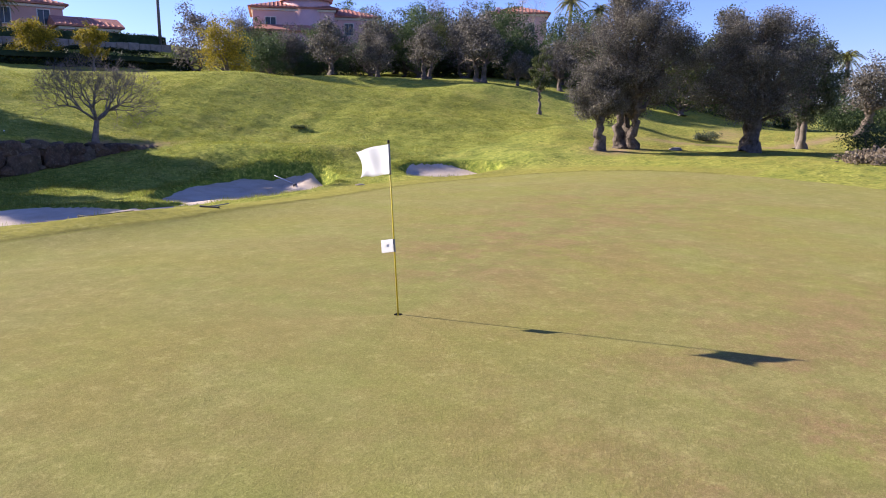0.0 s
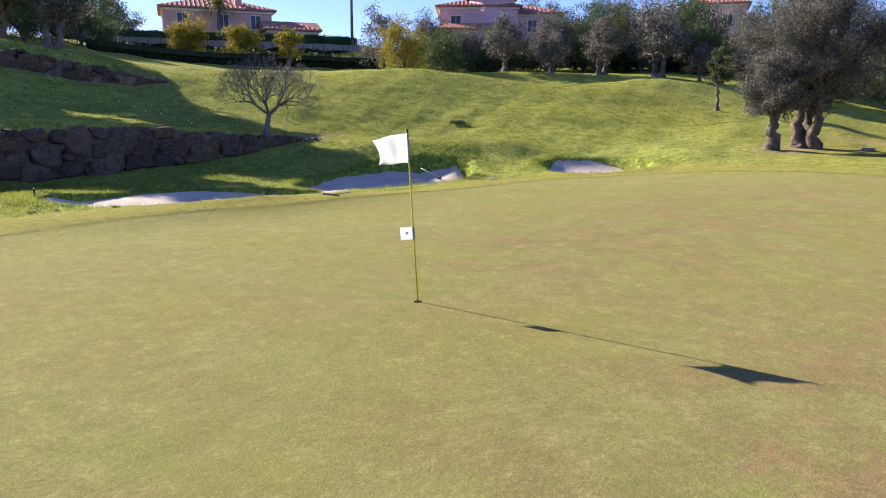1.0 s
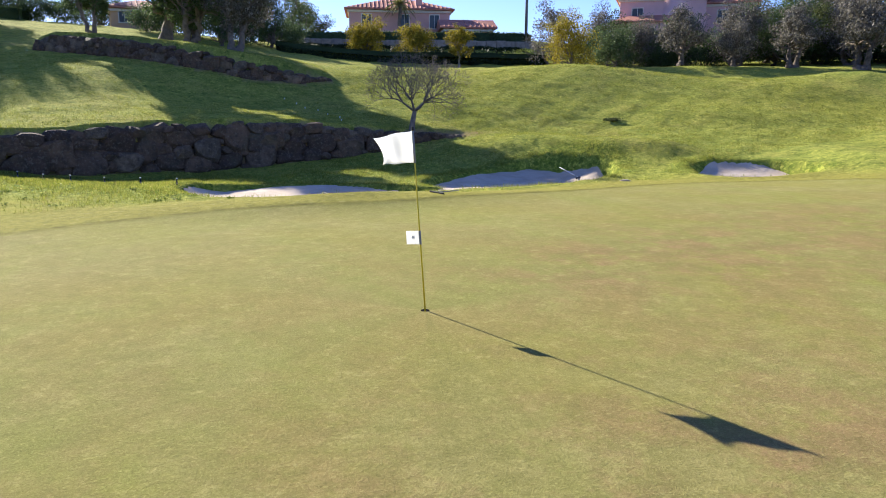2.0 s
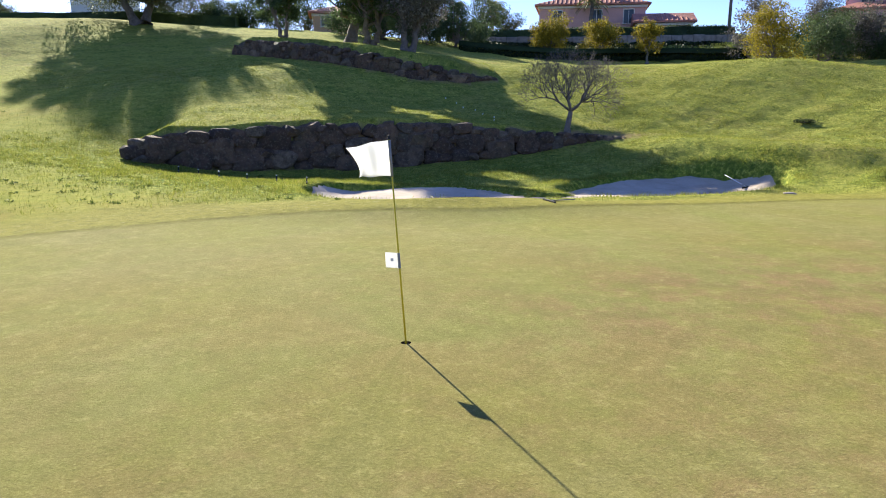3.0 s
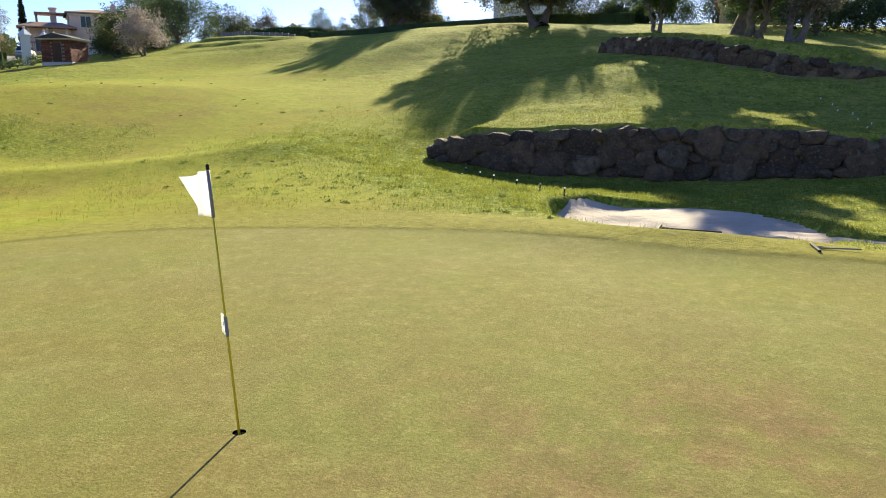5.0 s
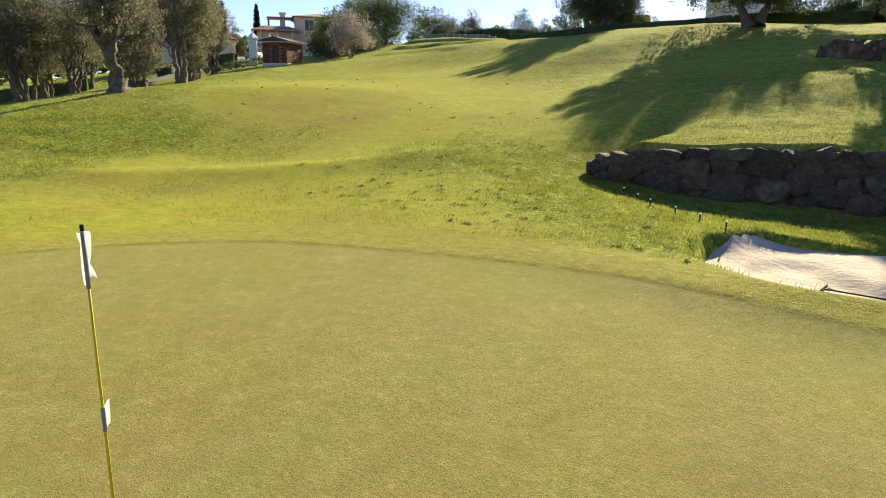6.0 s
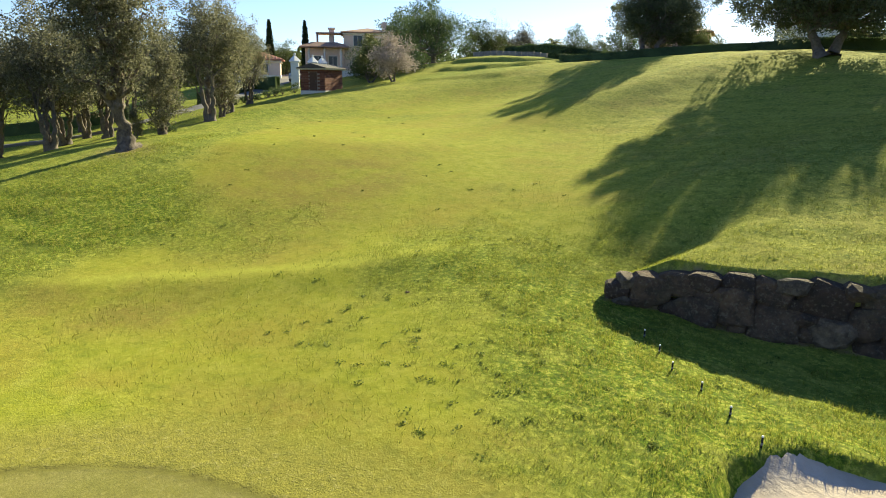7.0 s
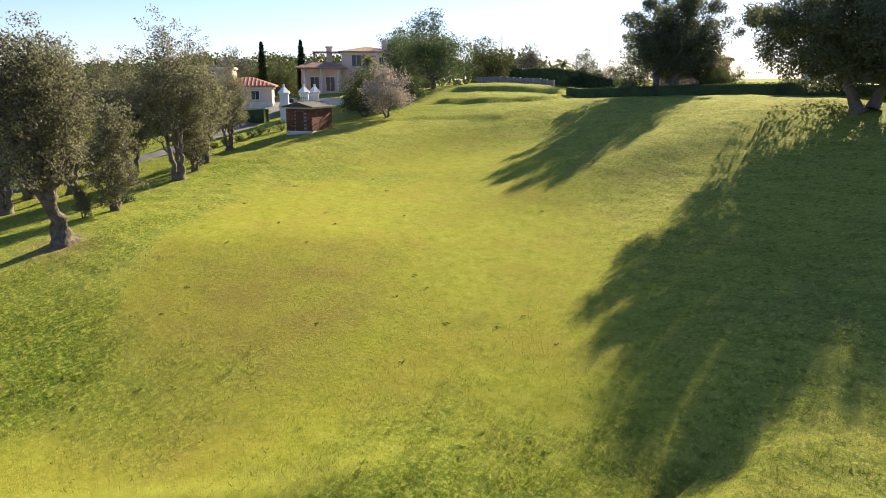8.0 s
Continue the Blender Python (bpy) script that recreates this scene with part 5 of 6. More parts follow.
def window(parent, x, y, z, w, h, turn, shutters=False, arched=False):
    """A window set on a wall; its face looks along local -y before turning."""
    frame_ob = part("window", box(box(bmesh.new(), -w / 2 - 0.09, -0.07, z, -w / 2, 0.03, z + h, 0.01), w / 2, -0.07, z, w / 2 + 0.09, 0.03, z + h, 0.01), TRIM, parent)
    bm = bmesh.new()
    bm.from_mesh(frame_ob.data)
    box(bm, -w / 2 - 0.09, -0.07, z + h, w / 2 + 0.09, 0.03, z + h + 0.1, 0.01)
    box(bm, -w / 2 - 0.14, -0.12, z - 0.09, w / 2 + 0.14, 0.03, z, 0.01)
    box(bm, -0.025, -0.045, z, 0.025, 0.03, z + h)
    bm.to_mesh(frame_ob.data)
    bm.free()
    frame_ob.matrix_basis = pose(x, y, 0, 0, 0, turn)
    part("pane", box(bmesh.new(), -w / 2, -0.02, z, w / 2, 0.02, z + h), GLASS, frame_ob)
    if shutters:
        for sg in (-1, 1):
            part("shutter", box(bmesh.new(), sg * (w / 2 + 0.1), -0.08, z, sg * (w / 2 + 0.1 + w * 0.45), -0.03, z + h, 0.008), SHUTTER, frame_ob)
    return frame_ob


def house(name, x, y, turn, w, d, h, rise, wall, roof, label, windows=(), z=None, chimneys=(), gable=False, base=1.5, over=0.5):
    """windows: side 0 south, 1 east, 2 north, 3 west; along; sill height; width; height."""
    root = empty(name, x, y, gz(x, y) if z is None else z, turn, label, "house", "villas round the course")
    bm = box(bmesh.new(), -w / 2, -d / 2, -base, w / 2, d / 2, h, 0.03)
    part("wall", bm, wall, root)
    part("plinth", box(bmesh.new(), -w / 2 - 0.05, -d / 2 - 0.05, -base, w / 2 + 0.05, d / 2 + 0.05, 0.35, 0.02), TRIM, root)
    part("cornice", box(bmesh.new(), -w / 2 - 0.18, -d / 2 - 0.18, h - 0.28, w / 2 + 0.18, d / 2 + 0.18, h - 0.02, 0.04), TRIM, root)
    if roof:
        top = part("roof", hip_roof(bmesh.new(), w, d, h, rise, over, 0.16, gable), roof, root)
        part("roof_tiles", tile_ribs(w, d, h, rise, over), roof, top)
    for cx, cy, ch in chimneys:
        bm = box(bmesh.new(), cx - 0.35, cy - 0.35, h, cx + 0.35, cy + 0.35, h + ch, 0.02)
        box(bm, cx - 0.45, cy - 0.45, h + ch, cx + 0.45, cy + 0.45, h + ch + 0.15, 0.02)
        box(bm, cx - 0.25, cy - 0.25, h + ch + 0.15, cx + 0.25, cy + 0.25, h + ch + 0.45, 0.02)
        part("chimney", bm, wall, root)
    for side, along, sill, ww, wh in windows:
        px, py, t = ((along, -d / 2, 0), (w / 2, along, 90), (along, d / 2, 180), (-w / 2, along, 270))[side]
        window(root, px, py, sill, ww, wh, t)
    return root


# pink villa above the stone wall
house("villa", 24.2, 73.8, -16, 11.0, 8.0, 4.7, 1.4, PINK, ROOF_TILE, "two-storey pink villa with terracotta hip roof", ((0, -3.6, 2.8, 1.0, 1.4), (0, 0.5, 2.8, 1.0, 1.4), (0, 3.8, 2.8, 1.0, 1.4), (0, -2, 0.6, 1.2, 1.5), (0, 3, 0.6, 1.2, 1.5), (3, 0, 2.9, 1.0, 1.4), (1, 0, 2.9, 0.7, 1.3)), gz(24.2, 73.8) - 1.3, ((2.2, -2.5, 1.9),))
house("garage_house", 29.4, 66.4, -16, 5.0, 5.0, 2.2, 1.0, PINK, ROOF_TILE, "low pink outbuilding with terracotta roof", ((0, 2, 0.6, 0.8, 1.0),), gz(30.2, 66.4) - 1.6, (), True)
# pink villa with the round tower
villa2 = house("villa", 52.3, 62.5, -39, 9.0, 9.0, 5.6, 1.4, PALE_PINK, ROOF_TILE, "two-storey pale pink villa with round tower", ((0, -2.6, 3.3, 1.1, 1.3), (0, 1.4, 3.3, 1.1, 1.3), (0, -1, 0.7, 1.3, 1.6), (3, 0, 3.3, 1.1, 1.3), (1, 0, 3.3, 1.0, 1.3)), 7.9)
bm = bmesh.new()
tube(bm, (1.5, -2.2, -1.5), (1.5, -2.2, 6.6), 2.7, 2.7, 28)
tower = part("tower", bm, PALE_PINK, villa2, "round pink tower", True)
bm = bmesh.new()
tube(bm, (1.5, -2.2, 6.6), (1.5, -2.2, 6.9), 3.0, 3.0, 28)
tube(bm, (1.5, -2.2, 6.9), (1.5, -2.2, 7.9), 3.1, 0.1, 28)
part("tower_roof", bm, ROOF_TILE, villa2, "conical terracotta roof")
part("porch_roof", hip_roof(bmesh.new(), 8.0, 3.2, 2.9, 0.7, 0.4), ROOF_TILE, villa2).matrix_basis = pose(-1.0, -5.2, 0)
part("porch", box(bmesh.new(), -5.0, -6.8, -1.5, 3.0, -4.4, 2.95, 0.03), PALE_PINK, villa2)
house("villa_wing", 57.2, 58.6, -39, 6.5, 6.0, 5.2, 1.1, PALE_PINK, ROOF_TILE, "pale pink villa wing with tiled roof", ((0, 0, 3.2, 1.0, 1.3), (1, 0, 3.0, 1.0, 1.4)), 7.7)
house("villa", 79.0, 48.2, -56, 7.5, 7.0, 6.2, 1.2, PALE_PINK, ROOF_TILE, "tall pale pink villa with red hip roof", ((0, -2, 3.6, 1.1, 1.4), (0, 1.6, 3.6, 1.1, 1.4), (3, 0, 3.6, 1.1, 1.4), (0, 0, 0.8, 1.2, 1.5)), 8.5, ((-2.5, -3.2, 0.4),))
# white house over the crest
house("white_house", -28.2, 76.0, 18, 6.5, 6.0, 5.6, 0.6, WHITEWASH, ROOF_PALE, "whitewashed house with tiled terrace roof", ((0, -1.4, 3.5, 1.0, 1.4), (0, 1.6, 3.5, 1.0, 1.4), (3, 0, 3.5, 1.2, 1.4)), 9.4)
house("cottage", -3.0, 68.5, 3, 5.6, 5.0, 2.4, 0.9, OCHRE, ROOF_TILE, "ochre cottage with terracotta hip roof", ((0, -1.6, 1.2, 0.9, 1.2), (0, 1.4, 1.2, 0.9, 1.0)), gz(-3.0, 68.5) - 0.4)
house("hill_house", -45.5, 80.0, 28, 7.0, 6.0, 4.6, 1.0, PALE_PINK, ROOF_PALE, "pale house with tiled roof behind the hedge", ((0, -2, 2.0, 1.0, 1.3), (0, 2, 2.0, 1.0, 1.3)), None)
# cream villa beyond the gate
cream = house("villa", -93.8, 69.6, 57, 7.4, 8.0, 5.9, 0.8, CREAM, ROOF_PALE, "cream villa with terraces and tiled roofs", ((0, -1.6, 4.0, 1.3, 1.5), (0, 2.0, 4.0, 0.6, 1.2), (1, -1.0, 4.0, 1.2, 1.4), (0, 0, 0.6, 1.6, 1.9), (3, 1.5, 3.9, 1.0, 1.3)), 8.2, ((2.6, 1.0, 1.6),))
part("terrace_block", box(bmesh.new(), -9.5, -4.6, -1.5, -3.7, 3.0, 3.6, 0.03), CREAM, cream)
part("terrace_roof", hip_roof(bmesh.new(), 6.6, 3.0, 3.6, 0.7, 0.4), ROOF_PALE, cream).matrix_basis = pose(-6.6, -4.4, 0)
part("parapet", box(bmesh.new(), -9.5, 0.0, 3.6, -3.7, 0.25, 4.5, 0.02), CREAM, cream)
for px in (-8.9, -6.6, -4.2):
    part("column", tube(bmesh.new(), (px, -5.6, -1.5), (px, -5.6, 3.65), 0.18, 0.15, 12), TRIM, cream, "", True)
part("pergola", box(box(bmesh.new(), -8.0, -1.5, 5.9, -3.6, 2.0, 6.1, 0.03), -7.9, -1.4, 3.6, -7.6, -1.1, 5.9, 0.02), ROOF_PALE, cream)
part("chimney", box(box(bmesh.new(), -6.0, -0.6, 3.6, -5.2, 0.2, 6.6, 0.02), -6.15, -0.75, 6.6, -5.05, 0.35, 6.85, 0.03), CREAM, cream)
for px in (-7.6, -5.4):
    window(cream, px, -4.6, 0.5, 1.2, 1.9, 0)
house("garage_house", -87.6, 47.6, 60, 6.0, 5.0, 2.2, 1.0, CREAM, ROOF_TILE, "low cream garage with terracotta roof", ((0, 1, 0.7, 0.9, 1.0),), 7.2, (), False)
house("flat_house", -93.0, 45.5, 60, 5.0, 5.0, 4.8, 0, CREAM, None, "flat-roofed cream house block behind olives", ((0, 0, 3.2, 0.9, 1.2),), 7.0)


# the lane, kerb and gate
def lane():
    line = ((-88.0, -6.0), (-79.0, 9.0), (-73.6, 19.0), (-69.6, 26.0), (-69.0, 32.0), (-71.4, 37.5), (-75.2, 42.8), (-80.0, 47.4), (-90.0, 55.0))
    pts = []
    for (ax, ay), (bx, by) in zip(line, line[1:]):
        for k in range(8):
            pts.append((ax + (bx - ax) * k / 8, ay + (by - ay) * k / 8))
    for _ in range(6):
        pts = [pts[0]] + [tuple(0.25 * np.array(a) + 0.5 * np.array(b) + 0.25 * np.array(c)) for a, b, c in zip(pts, pts[1:], pts[2:])] + [pts[-1]]
    verts, faces = [], []
    for i, p in enumerate(pts):
        q, o = pts[min(i + 1, len(pts) - 1)], pts[max(i - 1, 0)]
        dx, dy = q[0] - o[0], q[1] - o[1]
        n = math.hypot(dx, dy)
        for k, s in enumerate((-1.9, -1.85, -0.9, 0.0, 0.9, 1.85, 1.9)):
            x, y = p[0] - dy / n * s, p[1] + dx / n * s
            verts.append((x, y, gz(p[0], p[1]) + (0.06 if 0 < k < 6 else -0.6)))
        if i:
            a = 7 * (i - 1)
            faces += [(a + k, a + k + 1, a + 8 + k, a + 7 + k) for k in range(6)]
    tagged(new("road", mesh_of("road", verts, faces, LANE_TAR)), "narrow grey asphalt lane climbing to a gate", "road", kind="structure")


lane()
for k, (x, y, r) in enumerate(((-63.4, 33.0, 0.42), (-63.8, 34.2, 0.45), (-64.0, 35.7, 0.5), (-64.4, 37.1, 0.55), (-65.2, 38.3, 0.6), (-66.0, 39.6, 0.7), (-65.2, 40.6, 0.7), (-62.6, 31.4, 0.4))):
    bush(x, y, r * 1.7, r * 1.15, 120 + k, DARK_LEAF, "clipped round dark bush beside the lane", "bush", "clipped bushes along the lane", 900, 0.09)


def gate():
    for k, (x, y) in enumerate(((-72.2, 44.6), (-74.0, 48.0), (-75.2, 50.0))):
        z = max(gz(x, y), 6.5)
        pillar = empty("gate_pillar", x, y, gz(x, y) - 0.1, 57, "white gate pillar with pointed cap", "gate pillar", "gate pillars")
        up = 7.3 - gz(x, y)
        part("shaft", box(bmesh.new(), -0.45, -0.45, 0, 0.45, 0.45, up + 1.6, 0.03), WHITEWASH, pillar)
        bm = box(bmesh.new(), -0.58, -0.58, up + 1.6, 0.58, 0.58, up + 1.76, 0.03)
        tube(bm, (0, 0, up + 1.76), (0, 0, up + 2.4), 0.7, 0.05, 4)
        part("cap", bm, WHITEWASH, pillar)
        bm = bmesh.new()
        bmesh.ops.create_uvsphere(bm, u_segments=10, v_segments=7, radius=0.14, matrix=Matrix.Translation((0, 0, up + 2.48)))
        part("finial", bm, WHITEWASH, pillar, "", True)
    wall = empty("gate_wall", -74.6, 49.0, gz(-74.6, 49.0) - 0.1, 59, "low whitewashed wall beside the gate", "wall")
    up = 7.3 - gz(-74.6, 49.0)
    part("wall", box(bmesh.new(), -0.9, -0.14, 0, 0.9, 0.14, up + 1.35, 0.02), WHITEWASH, wall)
    part("coping", box(bmesh.new(), -0.95, -0.2, up + 1.35, 0.95, 0.2, up + 1.45, 0.02), TRIM, wall)
    run = empty("boundary_wall", -76.5, 53.2, gz(-76.5, 53.2) - 0.1, 62, "whitewashed boundary wall with coping", "wall")
    up = 7.3 - gz(-76.5, 53.2)
    part("wall", box(bmesh.new(), -3.2, -0.14, 0, 3.2, 0.14, up + 0.85, 0.02), WHITEWASH, run)
    part("coping", box(bmesh.new(), -3.25, -0.2, up + 0.85, 3.25, 0.2, up + 0.95, 0.02), TRIM, run)
    leaf_ob = empty("iron_gate", -73.1, 46.2, gz(-73.1, 46.2) + 0.3, 63, "half-open dark iron gate between white pillars", "gate")
    part("bottom_rail", box(bmesh.new(), -1.3, -0.03, 0.1, 1.3, 0.03, 0.18), IRON, leaf_ob)
    part("top_rail", box(bmesh.new(), -1.3, -0.03, 1.9, 1.3, 0.03, 1.98), IRON, leaf_ob)
    for k in range(13):
        part("bar", tube(bmesh.new(), (-1.25 + k * 0.208, 0, 0.1), (-1.25 + k * 0.208, 0, 2.1), 0.016, 0.016, 6), IRON, leaf_ob)


gate()


def car(x, y, turn):
    root = empty("car", x, y, gz(x, y) + 0.05, turn, "white parked estate car behind the gate", "car")
    sect = ((-2.1, 0.45, 0.75), (-1.95, 0.3, 0.95), (-1.0, 0.28, 1.02), (1.0, 0.28, 1.02), (1.9, 0.3, 0.9), (2.1, 0.45, 0.7))
    bm = bmesh.new()
    rings = []
    for px, lo, hi in sect:
        rings.append([bm.verts.new((px, sg * wy, z)) for sg, wy, z in ((-1, 0.8, lo), (-1, 0.86, (lo + hi) / 2), (-1, 0.78, hi), (1, 0.78, hi), (1, 0.86, (lo + hi) / 2), (1, 0.8, lo))])
    for a, b in zip(rings, rings[1:]):
        for k in range(6):
            bm.faces.new((a[k], a[(k + 1) % 6], b[(k + 1) % 6], b[k]))
    bm.faces.new(rings[0])
    bm.faces.new(rings[-1][::-1])
    part("body", bm, CAR_WHITE, root, "", True)
    bm = bmesh.new()
    low = [bm.verts.new(v) for v in ((-1.6, -0.76, 1.0), (1.1, -0.76, 1.0), (1.1, 0.76, 1.0), (-1.6, 0.76, 1.0))]
    top = [bm.verts.new(v) for v in ((-1.3, -0.62, 1.45), (0.4, -0.62, 1.45), (0.4, 0.62, 1.45), (-1.3, 0.62, 1.45))]
    for k in range(4):
        bm.faces.new((low[k], low[(k + 1) % 4], top[(k + 1) % 4], top[k]))
    part("windows", bm, GLASS, root, "dark glass")
    part("roof", box(bmesh.new(), -1.32, -0.63, 1.44, 0.42, 0.63, 1.49, 0.02), CAR_WHITE, root)
    for px in (-1.3, 1.3):
        for py in (-0.78, 0.78):
            wheel = part("wheel", tube(bmesh.new(), (px, py - 0.1, 0.31), (px, py + 0.1, 0.31), 0.31, 0.31, 18), TYRE, root, "black tyre")
            part("rim", tube(bmesh.new(), (px, py - 0.11, 0.31), (px, py + 0.11, 0.31), 0.2, 0.2, 14), SLEEVE, wheel)
    for py in (-0.6, 0.6):
        part("headlight", box(bmesh.new(), 2.02, py - 0.16, 0.62, 2.12, py + 0.16, 0.76, 0.02), WHITE, root)


car(-78.6, 48.6, 140)

# lamp pole beside the pink villa
pole = empty("lamp_pole", 32.9, 59.1, gz(32.9, 59.1) - 0.1, 0, "tall weathered wooden utility pole", "pole")
part("shaft", tube(bmesh.new(), (0, 0, 0), (0, 0, 9.5), 0.16, 0.11, 12), GREY_BARK, pole, "", True)
part("crossarm", box(bmesh.new(), -0.7, -0.05, 9.0, 0.7, 0.05, 9.12, 0.01), GREY_BARK, pole)


# brick pump hut with tiled roof
def hut():
    x, y = -59.3, 40.6
    z = 5.45
    root = empty("brick_hut", x, y, z, -60, "small red brick hut with tiled roof and white plinth", "hut")
    # local x runs along the sunlit side, local y away from the lane side
    w, d, h = 2.5, 3.6, 2.3
    to_local = Matrix(((0.87, -0.5, 0, 0), (0.5, 0.87, 0, 0), (0, 0, 1, 0), (0, 0, 0, 1)))
    root.matrix_basis = Matrix.Translation((x, y, z)) @ to_local
    part("plinth", box(bmesh.new(), -w - 0.12, -0.12, -0.8, 0.12, d + 0.12, 0.28, 0.02), WHITEWASH, root, "white painted plinth")
    part("core", box(bmesh.new(), -w + 0.03, 0.03, 0.28, -0.03, d - 0.03, h), plain("mortar", (0.42, 0.36, 0.31), 0.95, 0.1, 6.0, 0.4, 0.01), root)
    part("soffit", box(bmesh.new(), -w - 0.35, -0.35, h, 0.35, d + 0.35, h + 0.1, 0.01), TRIM, root)
    roof = bmesh.new()
    hip_roof(roof, w, d, h + 0.1, 0.42, 0.4, 0.07, True)
    part("roof", roof, ROOF_GREY, root, "weathered grey tiles").matrix_basis = pose(-w / 2, d / 2, 0)
    door = part("door", box(bmesh.new(), -1.6, -0.05, 0.28, -0.8, 0.0, 2.05, 0.01), plain("brown_door", (0.12, 0.07, 0.05), 0.6, 0.2, 5.0, 0.3, 0.004), root, "dark brown door")
    part("door_handle", tube(bmesh.new(), (-0.92, -0.09, 1.2), (-0.92, -0.03, 1.2), 0.03, 0.03, 8), SLEEVE, door)
    return root, w, d, h


HUT, HUT_W, HUT_D, HUT_H = hut()

# low stone wall of the tee and pale wall below the villa hedge
def stone_wall(name, ax, ay, bx, by, h, thick, material, label, dip=0.4, n=10):
    root = empty(name, ax, ay, gz(ax, ay), math.degrees(math.atan2(by - ay, bx - ax)), label, "wall")
    span = math.hypot(bx - ax, by - ay)
    for k in range(n):
        s0, s1 = span * k / n, span * (k + 1) / n
        f = (k + 0.5) / n
        z = gz(ax + (bx - ax) * f, ay + (by - ay) * f) - gz(ax, ay)
        part("block", box(bmesh.new(), s0 + 0.015, -thick / 2, z - dip, s1 - 0.015, thick / 2, z + h, 0.03), material, root)


stone_wall("tee_wall", -66.3, 66.9, -57.2, 70.6, 0.75, 0.5, DARK_STONE, "low grey dry-stone wall behind the tee", 0.5, 12)
stone_wall("stone_wall", 7.4, 61.8, 33.2, 57.9, 0.6, 0.45, PLASTER_STONE, "long pale stone wall under a dark hedge", 0.6, 26)


# ---- small things on the course ----
def stake(x, y, h, group, label, dark=True):
    root = empty("marker_stake", x, y, gz(x, y) - 0.05, 0, label, "stake", group)
    part("shaft", tube(bmesh.new(), (0, 0, 0), (0.01, 0, h * 0.88 + 0.05), 0.02, 0.02, 10), BLACK if dark else WHITE, root, "", True)
    part("band", tube(bmesh.new(), (0.007, 0, h * 0.42), (0.009, 0, h * 0.62), 0.0225, 0.0225, 10), SLEEVE, root, "grey band", True)
    part("top", tube(bmesh.new(), (0.01, 0, h * 0.88 + 0.05), (0.012, 0, h + 0.05), 0.025, 0.022, 10), WHITE, root, "white top", True)
    return root


for x, y in ((-2.28, 14.7), (-3.27, 15.46), (-4.28, 16.16), (-5.23, 16.56), (-6.04, 17.3), (-6.8, 17.8)):
    stake(x, y, 0.22, "marker stakes by the bunker", "short black marker stake with white top")
for x, y in ((3.45, 29.6), (3.9, 28.8), (4.1, 27.7), (4.6, 27.1), (4.75, 25.7), (5.15, 25.0), (5.0, 24.1)):
    stake(x, y, 0.07, "white pegs on the slope", "small white peg in shaded grass", False)


def rake(x, y, z, turn, tilt, label, handle, length=1.65):
    root = empty("bunker_rake", x, y, z, turn, label, "rake", "bunker rakes")
    root.matrix_basis = pose(x, y, z, 0, -tilt, turn)
    part("handle", tube(bmesh.new(), (0, 0, 0.03), (length, 0, 0.03), 0.014, 0.013, 10), handle, root, "", True)
    part("head", box(bmesh.new(), -0.03, -0.3, 0.01, 0.02, 0.3, 0.05, 0.006), BLACK, root, "dark rake head")
    for k in range(11):
        part("tine", tube(bmesh.new(), (-0.005, -0.28 + 0.056 * k, 0.02), (-0.02, -0.28 + 0.056 * k, -0.07), 0.007, 0.004, 5), BLACK, root)
    for sg in (-1, 1):
        part("brace", tube(bmesh.new(), (0, sg * 0.12, 0.035), (0.22, 0, 0.035), 0.007, 0.007, 6), BLACK, root)


rake(1.16, 10.2, gz(1.16, 9.9) - 0.06, 4, 0.0, "dark bunker rake lying on the bunker lip", BLACK, 1.15)
rake(12.75, 16.75, float(sand_z(12.75, 16.75)) - 0.02, 122, 22, "bunker rake with white handle over the lip", WHITE, 0.95)
rake(3.9, 9.6, gz(3.9, 9.6) - 0.01, 14, 0.0, "pale bunker rake lying on the grass lip", SLEEVE, 0.7)


def flat_stone(x, y, r, seed, label):
    rng = np.random.default_rng(seed)
    bm = bmesh.new()
    bmesh.ops.create_icosphere(bm, subdivisions=2, radius=r)
    for v in bm.verts:
        v.co = Vector((v.co.x * 1.5, v.co.y, v.co.z * 0.4)) * (1 + 0.2 * noise.noise(v.co * 3 / r + Vector((seed, 0, 0))))
    ob = part("stone", bm, ROCK if "dark" in label else PLASTER_STONE, None, "", True)
    ob.matrix_basis = pose(x, y, gz(x, y), 0, 0, rng.uniform(0, 180))
    tagged(ob, label, "stone", "stones in the grass")


flat_stone(30.6, 7.8, 0.35, 3, "pale flat stone in worn grass")
flat_stone(-12.6, 14.8, 0.07, 4, "small dark stone on the fairway")
flat_stone(11.2, 11.6, 0.12, 5, "small pale stone by the green")


